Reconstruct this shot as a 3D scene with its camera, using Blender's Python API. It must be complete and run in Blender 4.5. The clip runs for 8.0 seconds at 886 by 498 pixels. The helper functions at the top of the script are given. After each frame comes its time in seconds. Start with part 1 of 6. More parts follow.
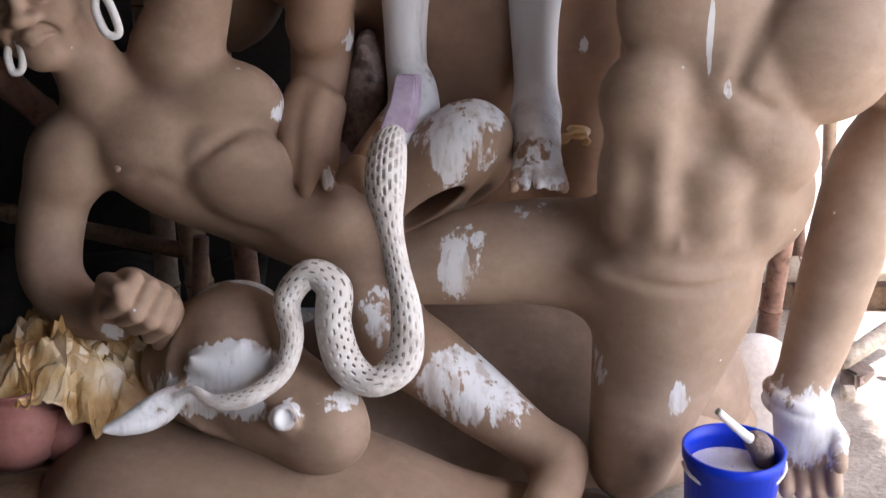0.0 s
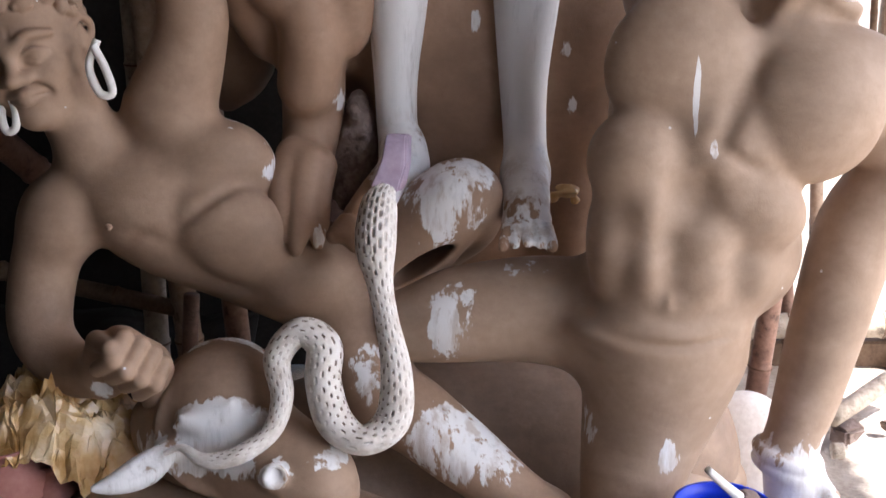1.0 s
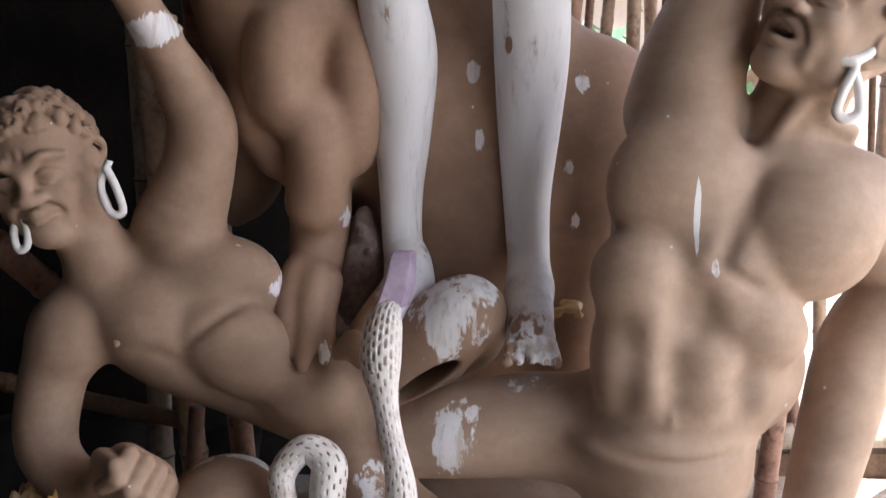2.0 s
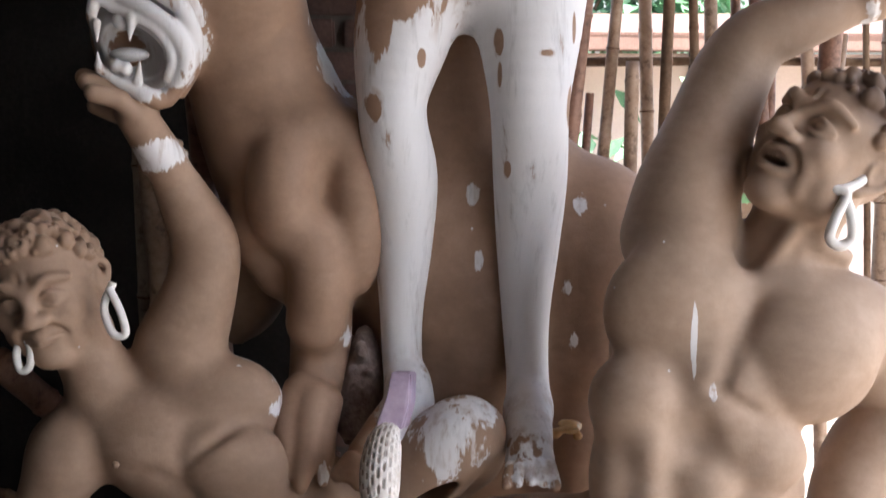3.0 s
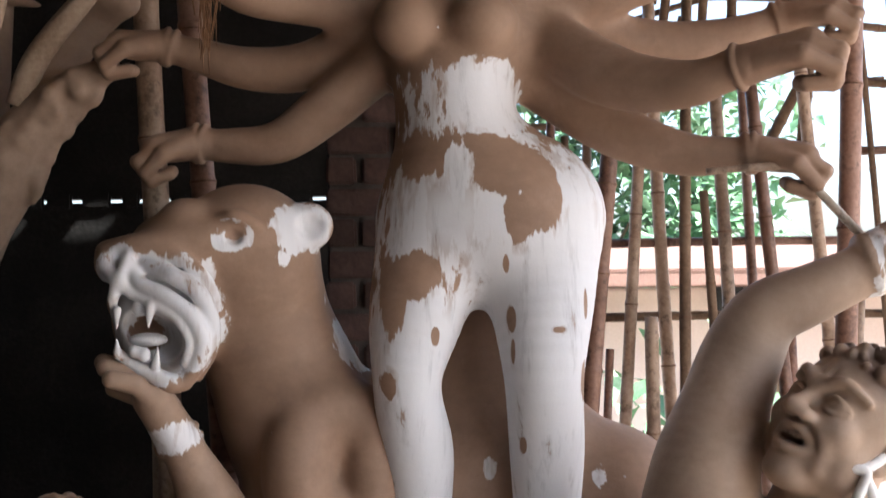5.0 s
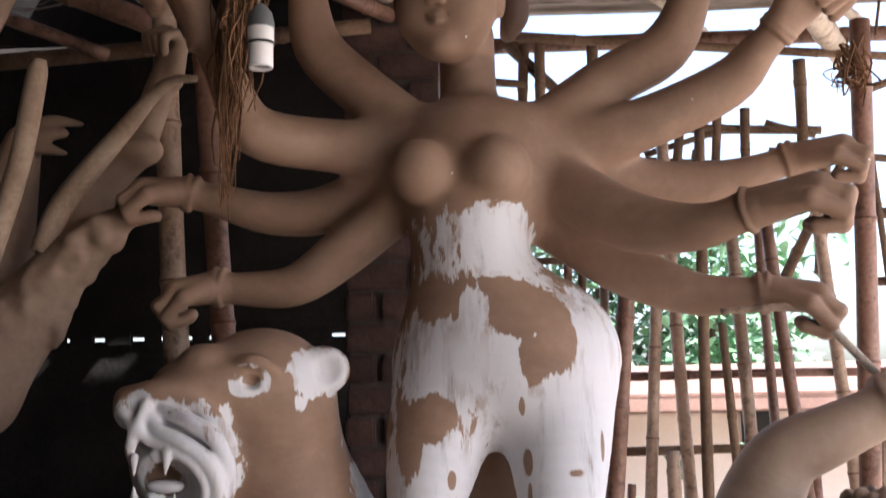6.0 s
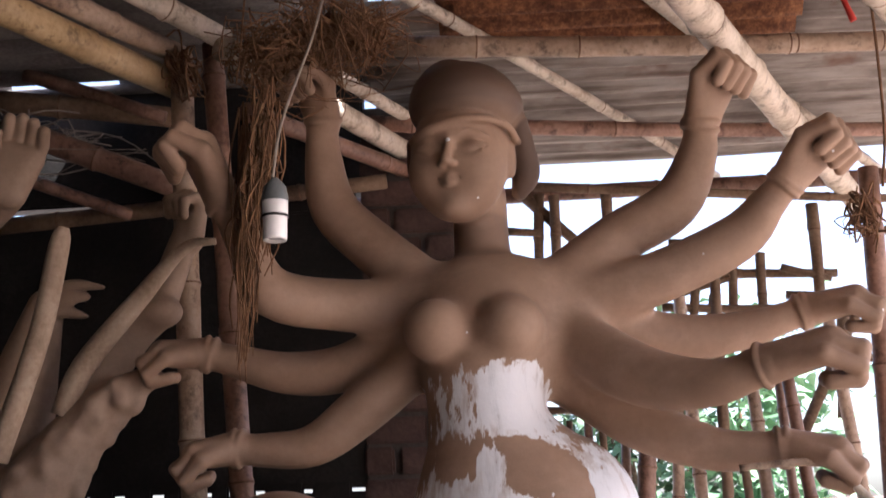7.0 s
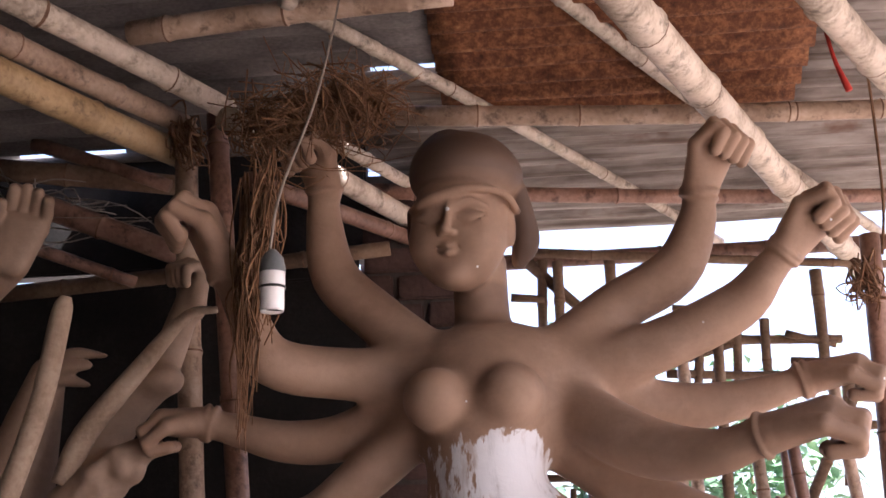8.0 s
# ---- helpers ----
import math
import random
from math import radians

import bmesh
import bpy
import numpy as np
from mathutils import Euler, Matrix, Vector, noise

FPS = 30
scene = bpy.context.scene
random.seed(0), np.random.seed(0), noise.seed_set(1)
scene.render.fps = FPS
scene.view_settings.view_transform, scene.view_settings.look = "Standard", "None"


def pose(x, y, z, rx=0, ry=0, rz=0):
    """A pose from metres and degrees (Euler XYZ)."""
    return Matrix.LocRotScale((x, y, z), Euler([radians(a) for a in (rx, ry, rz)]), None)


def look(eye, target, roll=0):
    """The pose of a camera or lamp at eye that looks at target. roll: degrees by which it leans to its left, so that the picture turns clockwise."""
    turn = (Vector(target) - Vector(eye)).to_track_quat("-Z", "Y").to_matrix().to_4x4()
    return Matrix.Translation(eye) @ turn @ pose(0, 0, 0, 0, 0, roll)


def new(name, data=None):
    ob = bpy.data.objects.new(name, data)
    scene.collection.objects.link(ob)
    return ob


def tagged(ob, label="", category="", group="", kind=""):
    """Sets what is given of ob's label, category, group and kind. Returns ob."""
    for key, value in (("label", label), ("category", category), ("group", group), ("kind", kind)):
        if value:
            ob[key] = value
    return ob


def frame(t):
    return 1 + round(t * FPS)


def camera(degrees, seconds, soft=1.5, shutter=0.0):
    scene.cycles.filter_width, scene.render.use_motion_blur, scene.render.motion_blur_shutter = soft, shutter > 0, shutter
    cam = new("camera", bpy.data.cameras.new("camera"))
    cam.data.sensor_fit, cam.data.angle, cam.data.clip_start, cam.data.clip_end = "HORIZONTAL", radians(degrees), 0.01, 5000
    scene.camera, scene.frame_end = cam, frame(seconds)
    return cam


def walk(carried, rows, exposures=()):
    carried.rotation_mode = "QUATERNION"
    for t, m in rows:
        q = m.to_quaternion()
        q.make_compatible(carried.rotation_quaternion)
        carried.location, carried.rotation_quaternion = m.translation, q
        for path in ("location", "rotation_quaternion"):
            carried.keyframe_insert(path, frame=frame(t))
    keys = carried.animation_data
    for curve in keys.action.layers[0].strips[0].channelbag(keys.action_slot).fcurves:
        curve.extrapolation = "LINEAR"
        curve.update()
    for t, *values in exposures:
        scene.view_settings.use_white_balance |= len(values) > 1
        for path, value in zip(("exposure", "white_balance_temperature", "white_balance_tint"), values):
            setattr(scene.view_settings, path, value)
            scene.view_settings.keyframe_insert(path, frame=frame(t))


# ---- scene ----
cam = camera(40.3, 8.0, 1.5, 0.4)
METRES, EYE, TILT, LEAN, TURN = 0.37, 1.25, -20.0, 0.0, 0.0
ROWS = [
    (0.0, 0.0, 0.0, 0.0, 0.0, 0.0, -0.0),
    (0.5, 0.0032, -0.0197, 0.0004, 0.11, 1.54, 0.25),
    (1.0, 0.0043, -0.0305, 0.0164, -0.43, 2.58, -0.02),
    (1.5, 0.0051, -0.0604, 0.0624, -0.24, 4.87, 0.05),
    (3.0, 0.0143, -0.1736, 0.2075, -0.15, 11.78, -0.22),
    (3.5, 0.0272, -0.223, 0.2851, 0.0, 14.6, 0.09),
    (4.0, 0.0445, -0.2622, 0.3398, 0.92, 16.96, 0.14),
    (4.5, 0.0846, -0.2473, 0.4218, 1.27, 19.46, 0.15),
    (6.0, 0.1764, -0.3801, 0.5754, 3.09, 27.5, 0.08),
    (6.5, 0.2098, -0.4398, 0.6286, 3.77, 30.77, 0.27),
    (7.0, 0.2368, -0.4942, 0.667, 4.66, 33.74, 0.38),
    (7.5, 0.2724, -0.5118, 0.6894, 4.72, 35.35, 0.52),
    (8.0, 0.3031, -0.5298, 0.6841, 5.16, 36.66, 0.12),
]
EXPOSURE = 2.24
walk(cam, [(t, pose(0, 0, EYE, TILT, LEAN, TURN) @ pose(METRES * x, METRES * y, METRES * z, 90 + pitch, roll, yaw)) for t, x, y, z, yaw, pitch, roll in ROWS],
     exposures=[(0.0, EXPOSURE, 5850, 11), (4.5, EXPOSURE - 0.05, 5950, 9), (6.0, EXPOSURE - 0.1, 5950, 14), (7.0, EXPOSURE, 6000, 20), (8.0, EXPOSURE + 0.1, 6000, 24)])

# ---- world and sun ----
world = bpy.data.worlds.new("world")
scene.world = world
world.use_nodes = True
wn = world.node_tree.nodes
sky = wn.new("ShaderNodeTexSky")
sky.sky_type = "NISHITA"
sky.sun_disc = False
sky.sun_elevation = radians(52)
sky.sun_rotation = radians(115)
sky.dust_density = 4.0
wn["Background"].inputs["Strength"].default_value = 0.15
world.node_tree.links.new(sky.outputs[0], wn["Background"].inputs["Color"])
sun = new("sun", bpy.data.lights.new("sun", "SUN"))
sun.data.energy, sun.data.angle, sun.data.color = 5.0, radians(0.6), (1.0, 0.95, 0.86)
SUN_AT = Vector((math.sin(radians(115)) * math.cos(radians(52)), math.cos(radians(115)) * math.cos(radians(52)), math.sin(radians(52))))
sun.matrix_world = look(SUN_AT * 30, (0, 0, 0))

# ---- materials ----
def mat(name, rough=0.7, metal=0.0):
    m = bpy.data.materials.new(name)
    m.use_nodes = True
    t = m.node_tree
    b = t.nodes["Principled BSDF"]
    b.inputs["Roughness"].default_value = rough
    b.inputs["Metallic"].default_value = metal
    b.inputs["Specular IOR Level"].default_value = 0.3
    return m, t, b


def add_noise(t, scale, detail=4.0, stretch=(1, 1, 1), rough=0.55, space="Object"):
    c = t.nodes.new("ShaderNodeTexCoord")
    mp = t.nodes.new("ShaderNodeMapping")
    mp.inputs["Scale"].default_value = stretch
    n = t.nodes.new("ShaderNodeTexNoise")
    n.inputs["Scale"].default_value, n.inputs["Detail"].default_value, n.inputs["Roughness"].default_value = scale, detail, rough
    t.links.new(c.outputs[space], mp.inputs[0])
    t.links.new(mp.outputs[0], n.inputs["Vector"])
    return n.outputs[0]


def add_ramp(t, fac, stops):
    r = t.nodes.new("ShaderNodeValToRGB")
    e = r.color_ramp.elements
    while len(e) < len(stops):
        e.new(0.5)
    for k, (p, c) in zip(e, stops):
        k.position, k.color = p, (*c, 1) if len(c) == 3 else c
    t.links.new(fac, r.inputs[0])
    return r.outputs[0]


def add_mix(t, fac, a, b, mode="MIX"):
    m = t.nodes.new("ShaderNodeMix")
    m.data_type, m.blend_type = "RGBA", mode
    for value, k in ((fac, 0), (a, 6), (b, 7)):
        if hasattr(value, "is_output"):
            t.links.new(value, m.inputs[k])
        else:
            m.inputs[k].default_value = value if k == 0 else (*value, 1)
    return m.outputs[2]


def add_math(t, op, a, b=0.0, c=0.0, clamp=False):
    m = t.nodes.new("ShaderNodeMath")
    m.operation, m.use_clamp = op, clamp
    for k, value in enumerate((a, b, c)):
        if hasattr(value, "is_output"):
            t.links.new(value, m.inputs[k])
        else:
            m.inputs[k].default_value = value
    return m.outputs[0]


def add_bump(t, b, height, strength=0.3, dist=0.01):
    n = t.nodes.new("ShaderNodeBump")
    n.inputs["Strength"].default_value, n.inputs["Distance"].default_value = strength, dist
    t.links.new(height, n.inputs["Height"])
    t.links.new(n.outputs[0], b.inputs["Normal"])


def plain(name, colours, scale=12, rough=0.7, bump=0.25, dist=0.004, stretch=(1, 1, 1), metal=0.0, vary=0.0, fine=90, stain=0.0):
    """Two or three tones broken up by a coarse and a fine grain."""
    m, t, b = mat(name, rough, metal)
    a = add_noise(t, scale, 6, stretch)
    f = add_noise(t, fine, 3, stretch)
    both = add_math(t, "MULTIPLY_ADD", f, 0.35, add_math(t, "MULTIPLY", a, 0.65))
    steps = [(0.32 + 0.36 * k / max(1, len(colours) - 1), c) for k, c in enumerate(colours)]
    col = add_ramp(t, both, steps)
    if stain:
        # dark weather spots and rubbed streaks
        spot = add_ramp(t, add_noise(t, 24, 6, (1, 1, 1), 0.72), [(0.53, (0, 0, 0)), (0.66, (stain,) * 3)])
        col = add_mix(t, spot, col, tuple(k * 0.35 for k in colours[0]))
    if vary:
        o = t.nodes.new("ShaderNodeObjectInfo")
        v = add_ramp(t, o.outputs["Random"], [(0.0, (1 - vary,) * 3), (1.0, (1 + vary * 0.4,) * 3)])
        col = add_mix(t, 1.0, col, v, "MULTIPLY")
    t.links.new(col, b.inputs["Base Color"])
    add_bump(t, b, both, bump, dist)
    return m


def clay_material(name, clay, dark, white=(0.69, 0.69, 0.7)):
    """Smoothed river clay, with brushed white priming where the 'white' field of the mesh says so."""
    m, t, b = mat(name, 0.62)
    broad = add_noise(t, 5, 5)
    fine = add_noise(t, 60, 4)
    grain = add_noise(t, 420, 2)
    col = add_ramp(t, add_math(t, "MULTIPLY_ADD", fine, 0.3, add_math(t, "MULTIPLY", broad, 0.7)), [(0.3, dark), (0.55, clay), (0.75, tuple(min(1, c * 1.12) for c in clay))])
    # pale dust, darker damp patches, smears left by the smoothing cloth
    dust = add_ramp(t, add_noise(t, 8, 7, (1, 1, 1), 0.68), [(0.48, (0, 0, 0)), (0.72, (0.5, 0.5, 0.5))])
    col = add_mix(t, dust, col, tuple(min(0.6, c * 1.25 + 0.05) for c in clay))
    damp = add_ramp(t, add_noise(t, 3.2, 6, (1, 1, 1.6), 0.6), [(0.5, (0, 0, 0)), (0.66, (0.55, 0.55, 0.55))])
    col = add_mix(t, damp, col, tuple(c * 0.72 for c in dark))
    smear = add_noise(t, 16, 6, (0.8, 1, 0.9), 0.7)
    col = add_mix(t, add_ramp(t, smear, [(0.5, (0, 0, 0)), (0.75, (0.35, 0.35, 0.35))]), col, dark)
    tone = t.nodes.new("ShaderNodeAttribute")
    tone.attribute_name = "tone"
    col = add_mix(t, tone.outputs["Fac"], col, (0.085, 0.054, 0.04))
    # small flecks of spilt priming
    v = t.nodes.new("ShaderNodeTexVoronoi")
    v.inputs["Scale"].default_value = 24
    c = t.nodes.new("ShaderNodeTexCoord")
    t.links.new(c.outputs["Object"], v.inputs["Vector"])
    keep = add_math(t, "GREATER_THAN", v.outputs["Color"], 0.8)
    fleck = add_math(t, "MULTIPLY", add_math(t, "LESS_THAN", v.outputs["Distance"], 0.06), keep)
    a = t.nodes.new("ShaderNodeAttribute")
    a.attribute_name = "white"
    streak = add_noise(t, 26, 5, (1, 1, 0.22), 0.65)
    ragged = add_noise(t, 75, 3, (1, 1, 0.35), 0.6)
    edge = add_math(t, "ADD", add_math(t, "MULTIPLY_ADD", streak, 2.3, -1.15), add_math(t, "MULTIPLY_ADD", ragged, 1.2, -0.6))
    mask = add_math(t, "MULTIPLY", add_math(t, "ADD", a.outputs["Fac"], edge), 7.0, clamp=True)
    mask = add_math(t, "MAXIMUM", mask, fleck)
    worn = add_noise(t, 30, 5, (1, 1, 0.12), 0.7)
    paint = add_ramp(t, worn, [(0.3, tuple(c * 0.72 for c in white)), (0.46, white), (0.8, tuple(min(0.85, c * 1.06) for c in white))])
    crack = add_ramp(t, worn, [(0.31, (0.15, 0.15, 0.15)), (0.36, (1, 1, 1))])
    thin = add_ramp(t, add_noise(t, 40, 4, (1, 1, 0.18), 0.6), [(0.36, (0.5, 0.5, 0.5)), (0.5, (1, 1, 1))])
    thin = add_math(t, "MAXIMUM", thin, add_math(t, "MULTIPLY_ADD", a.outputs["Fac"], 1.2, 0.0, clamp=True))
    col = add_mix(t, add_math(t, "MULTIPLY", add_math(t, "MULTIPLY", mask, crack), thin), col, paint)
    lilac = t.nodes.new("ShaderNodeAttribute")
    lilac.attribute_name = "lilac"
    col = add_mix(t, lilac.outputs["Fac"], col, (0.36, 0.28, 0.38))
    t.links.new(col, b.inputs["Base Color"])
    rough = add_math(t, "MULTIPLY_ADD", mask, -0.08, add_math(t, "MULTIPLY_ADD", fine, 0.25, 0.5))
    t.links.new(rough, b.inputs["Roughness"])
    h = add_math(t, "ADD", add_math(t, "MULTIPLY_ADD", mask, 0.35, add_math(t, "MULTIPLY", smear, 0.7)), add_math(t, "MULTIPLY_ADD", grain, 0.25, add_math(t, "MULTIPLY", fine, 0.6)))
    add_bump(t, b, h, 0.35, 0.003)
    return m


CLAY = clay_material("smoothed_clay", (0.315, 0.215, 0.15), (0.24, 0.158, 0.108))
CLAY_WARM = clay_material("warm_clay", (0.31, 0.2, 0.135), (0.235, 0.148, 0.098))
CLAY_DRY = clay_material("dry_pale_clay", (0.36, 0.262, 0.192), (0.285, 0.195, 0.135))
CLAY_GREY = clay_material("grey_clay", (0.29, 0.20, 0.14), (0.2, 0.135, 0.095))
CLAY_RAW = plain("raw_clay", [(0.1, 0.07, 0.06), (0.2, 0.15, 0.13), (0.27, 0.21, 0.18)], 14, 0.9, 0.8, 0.02)
PRIMER = plain("white_primer", [(0.6, 0.58, 0.56), (0.74, 0.73, 0.71), (0.8, 0.8, 0.79)], 18, 0.6, 0.4, 0.004)
BAMBOO = plain("dry_bamboo", [(0.22, 0.14, 0.095), (0.38, 0.27, 0.19), (0.5, 0.38, 0.29)], 9, 0.5, 0.25, 0.003, (1, 1, 1), vary=0.35, stain=0.75)
BAMBOO_PALE = plain("pale_bamboo", [(0.24, 0.185, 0.135), (0.5, 0.42, 0.33), (0.62, 0.54, 0.45)], 13, 0.55, 0.3, 0.003, vary=0.15, stain=0.75)
BAMBOO_RED = plain("reddish_bamboo", [(0.13, 0.068, 0.046), (0.25, 0.14, 0.1), (0.35, 0.215, 0.16)], 10, 0.45, 0.25, 0.003, vary=0.3, stain=0.75)
BAMBOO_YELLOW = plain("yellow_bamboo", [(0.25, 0.16, 0.08), (0.42, 0.29, 0.15), (0.5, 0.38, 0.23)], 7, 0.45, 0.25, 0.003, vary=0.1, stain=0.75)
WOOD_OLD = plain("weathered_wood", [(0.09, 0.055, 0.035), (0.17, 0.11, 0.07), (0.24, 0.165, 0.11)], 8, 0.85, 0.5, 0.008)
ROPE = plain("coir_fibre", [(0.1, 0.05, 0.025), (0.2, 0.105, 0.055), (0.3, 0.17, 0.09)], 30, 0.9, 0.4, 0.002, vary=0.3)
CORD = plain("grey_cord", [(0.18, 0.15, 0.12), (0.3, 0.255, 0.215)], 40, 0.8, 0.3, 0.002)
FLOOR = plain("trodden_earth", [(0.2, 0.16, 0.13), (0.32, 0.27, 0.23), (0.42, 0.37, 0.32)], 5, 0.95, 0.6, 0.02)


def sheet_material():
    m, t, b = mat("tin_sheet", 0.6)
    dirt = add_noise(t, 3.5, 6, (1, 4, 1), 0.65)
    streak = add_noise(t, 9, 4, (0.25, 6, 1), 0.6)
    col = add_ramp(t, dirt, [(0.32, (0.14, 0.11, 0.09)), (0.5, (0.27, 0.235, 0.205)), (0.68, (0.37, 0.335, 0.3))])
    shade = add_ramp(t, streak, [(0.35, (0.5, 0.44, 0.4)), (0.52, (1, 1, 1))])
    rust = add_ramp(t, add_noise(t, 2.2, 5, (1, 2, 1), 0.7), [(0.6, (0, 0, 0)), (0.7, (0.8, 0.8, 0.8))])
    col = add_mix(t, rust, add_mix(t, 1.0, col, shade, "MULTIPLY"), (0.13, 0.06, 0.035))
    t.links.new(col, b.inputs["Base Color"])
    add_bump(t, b, streak, 0.3, 0.004)
    return m


SHEET = sheet_material()
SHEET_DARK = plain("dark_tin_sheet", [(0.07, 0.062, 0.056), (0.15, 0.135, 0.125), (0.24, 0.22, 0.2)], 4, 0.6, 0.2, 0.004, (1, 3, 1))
# black sheeting; on the floor sheet this black takes the place of shade
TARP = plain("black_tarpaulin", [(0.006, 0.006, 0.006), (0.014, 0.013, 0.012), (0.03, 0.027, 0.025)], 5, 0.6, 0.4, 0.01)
BRICK = plain("old_brick", [(0.05, 0.03, 0.026), (0.085, 0.05, 0.042), (0.12, 0.075, 0.062)], 12, 0.9, 0.6, 0.006, vary=0.35)
MORTAR = plain("mortar", [(0.06, 0.05, 0.045), (0.1, 0.085, 0.075)], 25, 0.95, 0.5, 0.006)
PORCELAIN = plain("porcelain", [(0.72, 0.7, 0.68), (0.8, 0.79, 0.77)], 20, 0.25, 0.05, 0.001)
BAKELITE = plain("grey_bakelite", [(0.1, 0.11, 0.11), (0.17, 0.18, 0.175)], 20, 0.4, 0.1, 0.001)
BLACK = plain("black_rubber", [(0.01, 0.01, 0.01), (0.02, 0.02, 0.02)], 20, 0.5, 0.1, 0.001)
BLUE = plain("blue_plastic", [(0.006, 0.03, 0.5), (0.01, 0.05, 0.68)], 10, 0.35, 0.08, 0.002)
PINK = plain("terracotta_pink", [(0.26, 0.1, 0.085), (0.38, 0.18, 0.15)], 10, 0.6, 0.2, 0.003)
RED = plain("red_cloth", [(0.3, 0.02, 0.015), (0.5, 0.05, 0.03)], 20, 0.8, 0.3, 0.003)
LEAF = plain("leaf_green", [(0.08, 0.17, 0.08), (0.15, 0.29, 0.15), (0.25, 0.4, 0.24)], 3, 0.5, 0.1, 0.002, vary=0.3)
HOUSE = plain("pink_plaster", [(0.62, 0.5, 0.43), (0.74, 0.62, 0.55)], 3, 0.9, 0.2, 0.004)
ROOFTIN = plain("rusty_roof", [(0.16, 0.09, 0.07), (0.28, 0.17, 0.13)], 4, 0.7, 0.2, 0.004)


def rust_material():
    m, t, b = mat("rusted_sheet", 0.85)
    a = add_noise(t, 9, 6, (1, 3, 1), 0.7)
    f = add_noise(t, 55, 4, (1, 1, 1), 0.7)
    col = add_ramp(t, add_math(t, "MULTIPLY_ADD", f, 0.6, add_math(t, "MULTIPLY", a, 0.4)), [(0.34, (0.05, 0.018, 0.01)), (0.48, (0.13, 0.05, 0.022)), (0.58, (0.24, 0.105, 0.045)), (0.7, (0.36, 0.2, 0.1))])
    t.links.new(col, b.inputs["Base Color"])
    add_bump(t, b, f, 0.6, 0.006)
    return m


RUST = rust_material()
NODE = plain("bamboo_joint", [(0.07, 0.035, 0.02), (0.14, 0.075, 0.045), (0.24, 0.15, 0.09)], 30, 0.8, 0.3, 0.002)


def foil_material():
    m, t, b = mat("yellow_plastic_film", 0.22)
    col = add_ramp(t, add_noise(t, 14, 4), [(0.35, (0.42, 0.24, 0.08)), (0.5, (0.62, 0.42, 0.2)), (0.68, (0.78, 0.66, 0.48))])
    t.links.new(col, b.inputs["Base Color"])
    b.inputs["Specular IOR Level"].default_value = 0.6
    add_bump(t, b, add_noise(t, 40, 3), 0.4, 0.006)
    return m


FILM = foil_material()

# ---- mesh tools ----
def mesh_of(name, verts, faces, material, smooth=True):
    me = bpy.data.meshes.new(name)
    me.from_pydata([tuple(v) for v in verts], [], faces)
    me.polygons.foreach_set("use_smooth", [smooth] * len(me.polygons))
    me.materials.append(material)
    me.update()
    return me


def part(name, me, parent, label=""):
    ob = new(name, me)
    ob.parent = parent
    return tagged(ob, label) if label else ob


def root(name, at, label, category, group="", kind=""):
    ob = new(name)
    ob.location = at
    ob.empty_display_size = 0.05
    return tagged(ob, label, category, group, kind)


def smooth_line(points, n=6):
    """A curve through rows of numbers, n steps to each span."""
    p = np.array(points, float)
    q = np.vstack([2 * p[0] - p[1], p, 2 * p[-1] - p[-2]])
    out = []
    for i in range(1, len(q) - 2):
        for s in range(n):
            u = s / n
            out.append(0.5 * (2 * q[i] + (q[i + 1] - q[i - 1]) * u + (2 * q[i - 1] - 5 * q[i] + 4 * q[i + 1] - q[i + 2]) * u * u
                              + (3 * q[i] - q[i - 1] - 3 * q[i + 1] + q[i + 2]) * u ** 3))
    out.append(p[-1])
    return np.array(out)


def frames(path):
    """Directions across a path, carried along it without twisting."""
    d = np.gradient(path, axis=0)
    d /= np.linalg.norm(d, axis=1)[:, None] + 1e-9
    a = np.cross(d[0], (0.3, 0.2, 0.93) if abs(d[0][2]) < 0.8 else (1.0, 0.1, 0))
    a /= np.linalg.norm(a)
    us = []
    for k in d:
        a = a - k * (a @ k)
        a /= np.linalg.norm(a)
        us.append(a)
    us = np.array(us)
    return us, np.cross(d, us)


def tube(path, radii, sides=12, origin=(0, 0, 0)):
    path = np.array(path, float) - np.array(origin, float)
    u, v = frames(path)
    th = np.linspace(0, 2 * math.pi, sides, endpoint=False)
    radii = np.asarray(radii, float)
    rr = radii[:, None] if radii.ndim == 1 else radii
    ring = path[:, None] + (u[:, None] * np.cos(th)[None, :, None] + v[:, None] * np.sin(th)[None, :, None]) * rr[..., None]
    verts = ring.reshape(-1, 3)
    n = len(path)
    faces = [(i * sides + j, i * sides + (j + 1) % sides, (i + 1) * sides + (j + 1) % sides, (i + 1) * sides + j) for i in range(n - 1) for j in range(sides)]
    faces += [tuple(range(sides - 1, -1, -1)), tuple((n - 1) * sides + j for j in range(sides))]
    return verts, faces


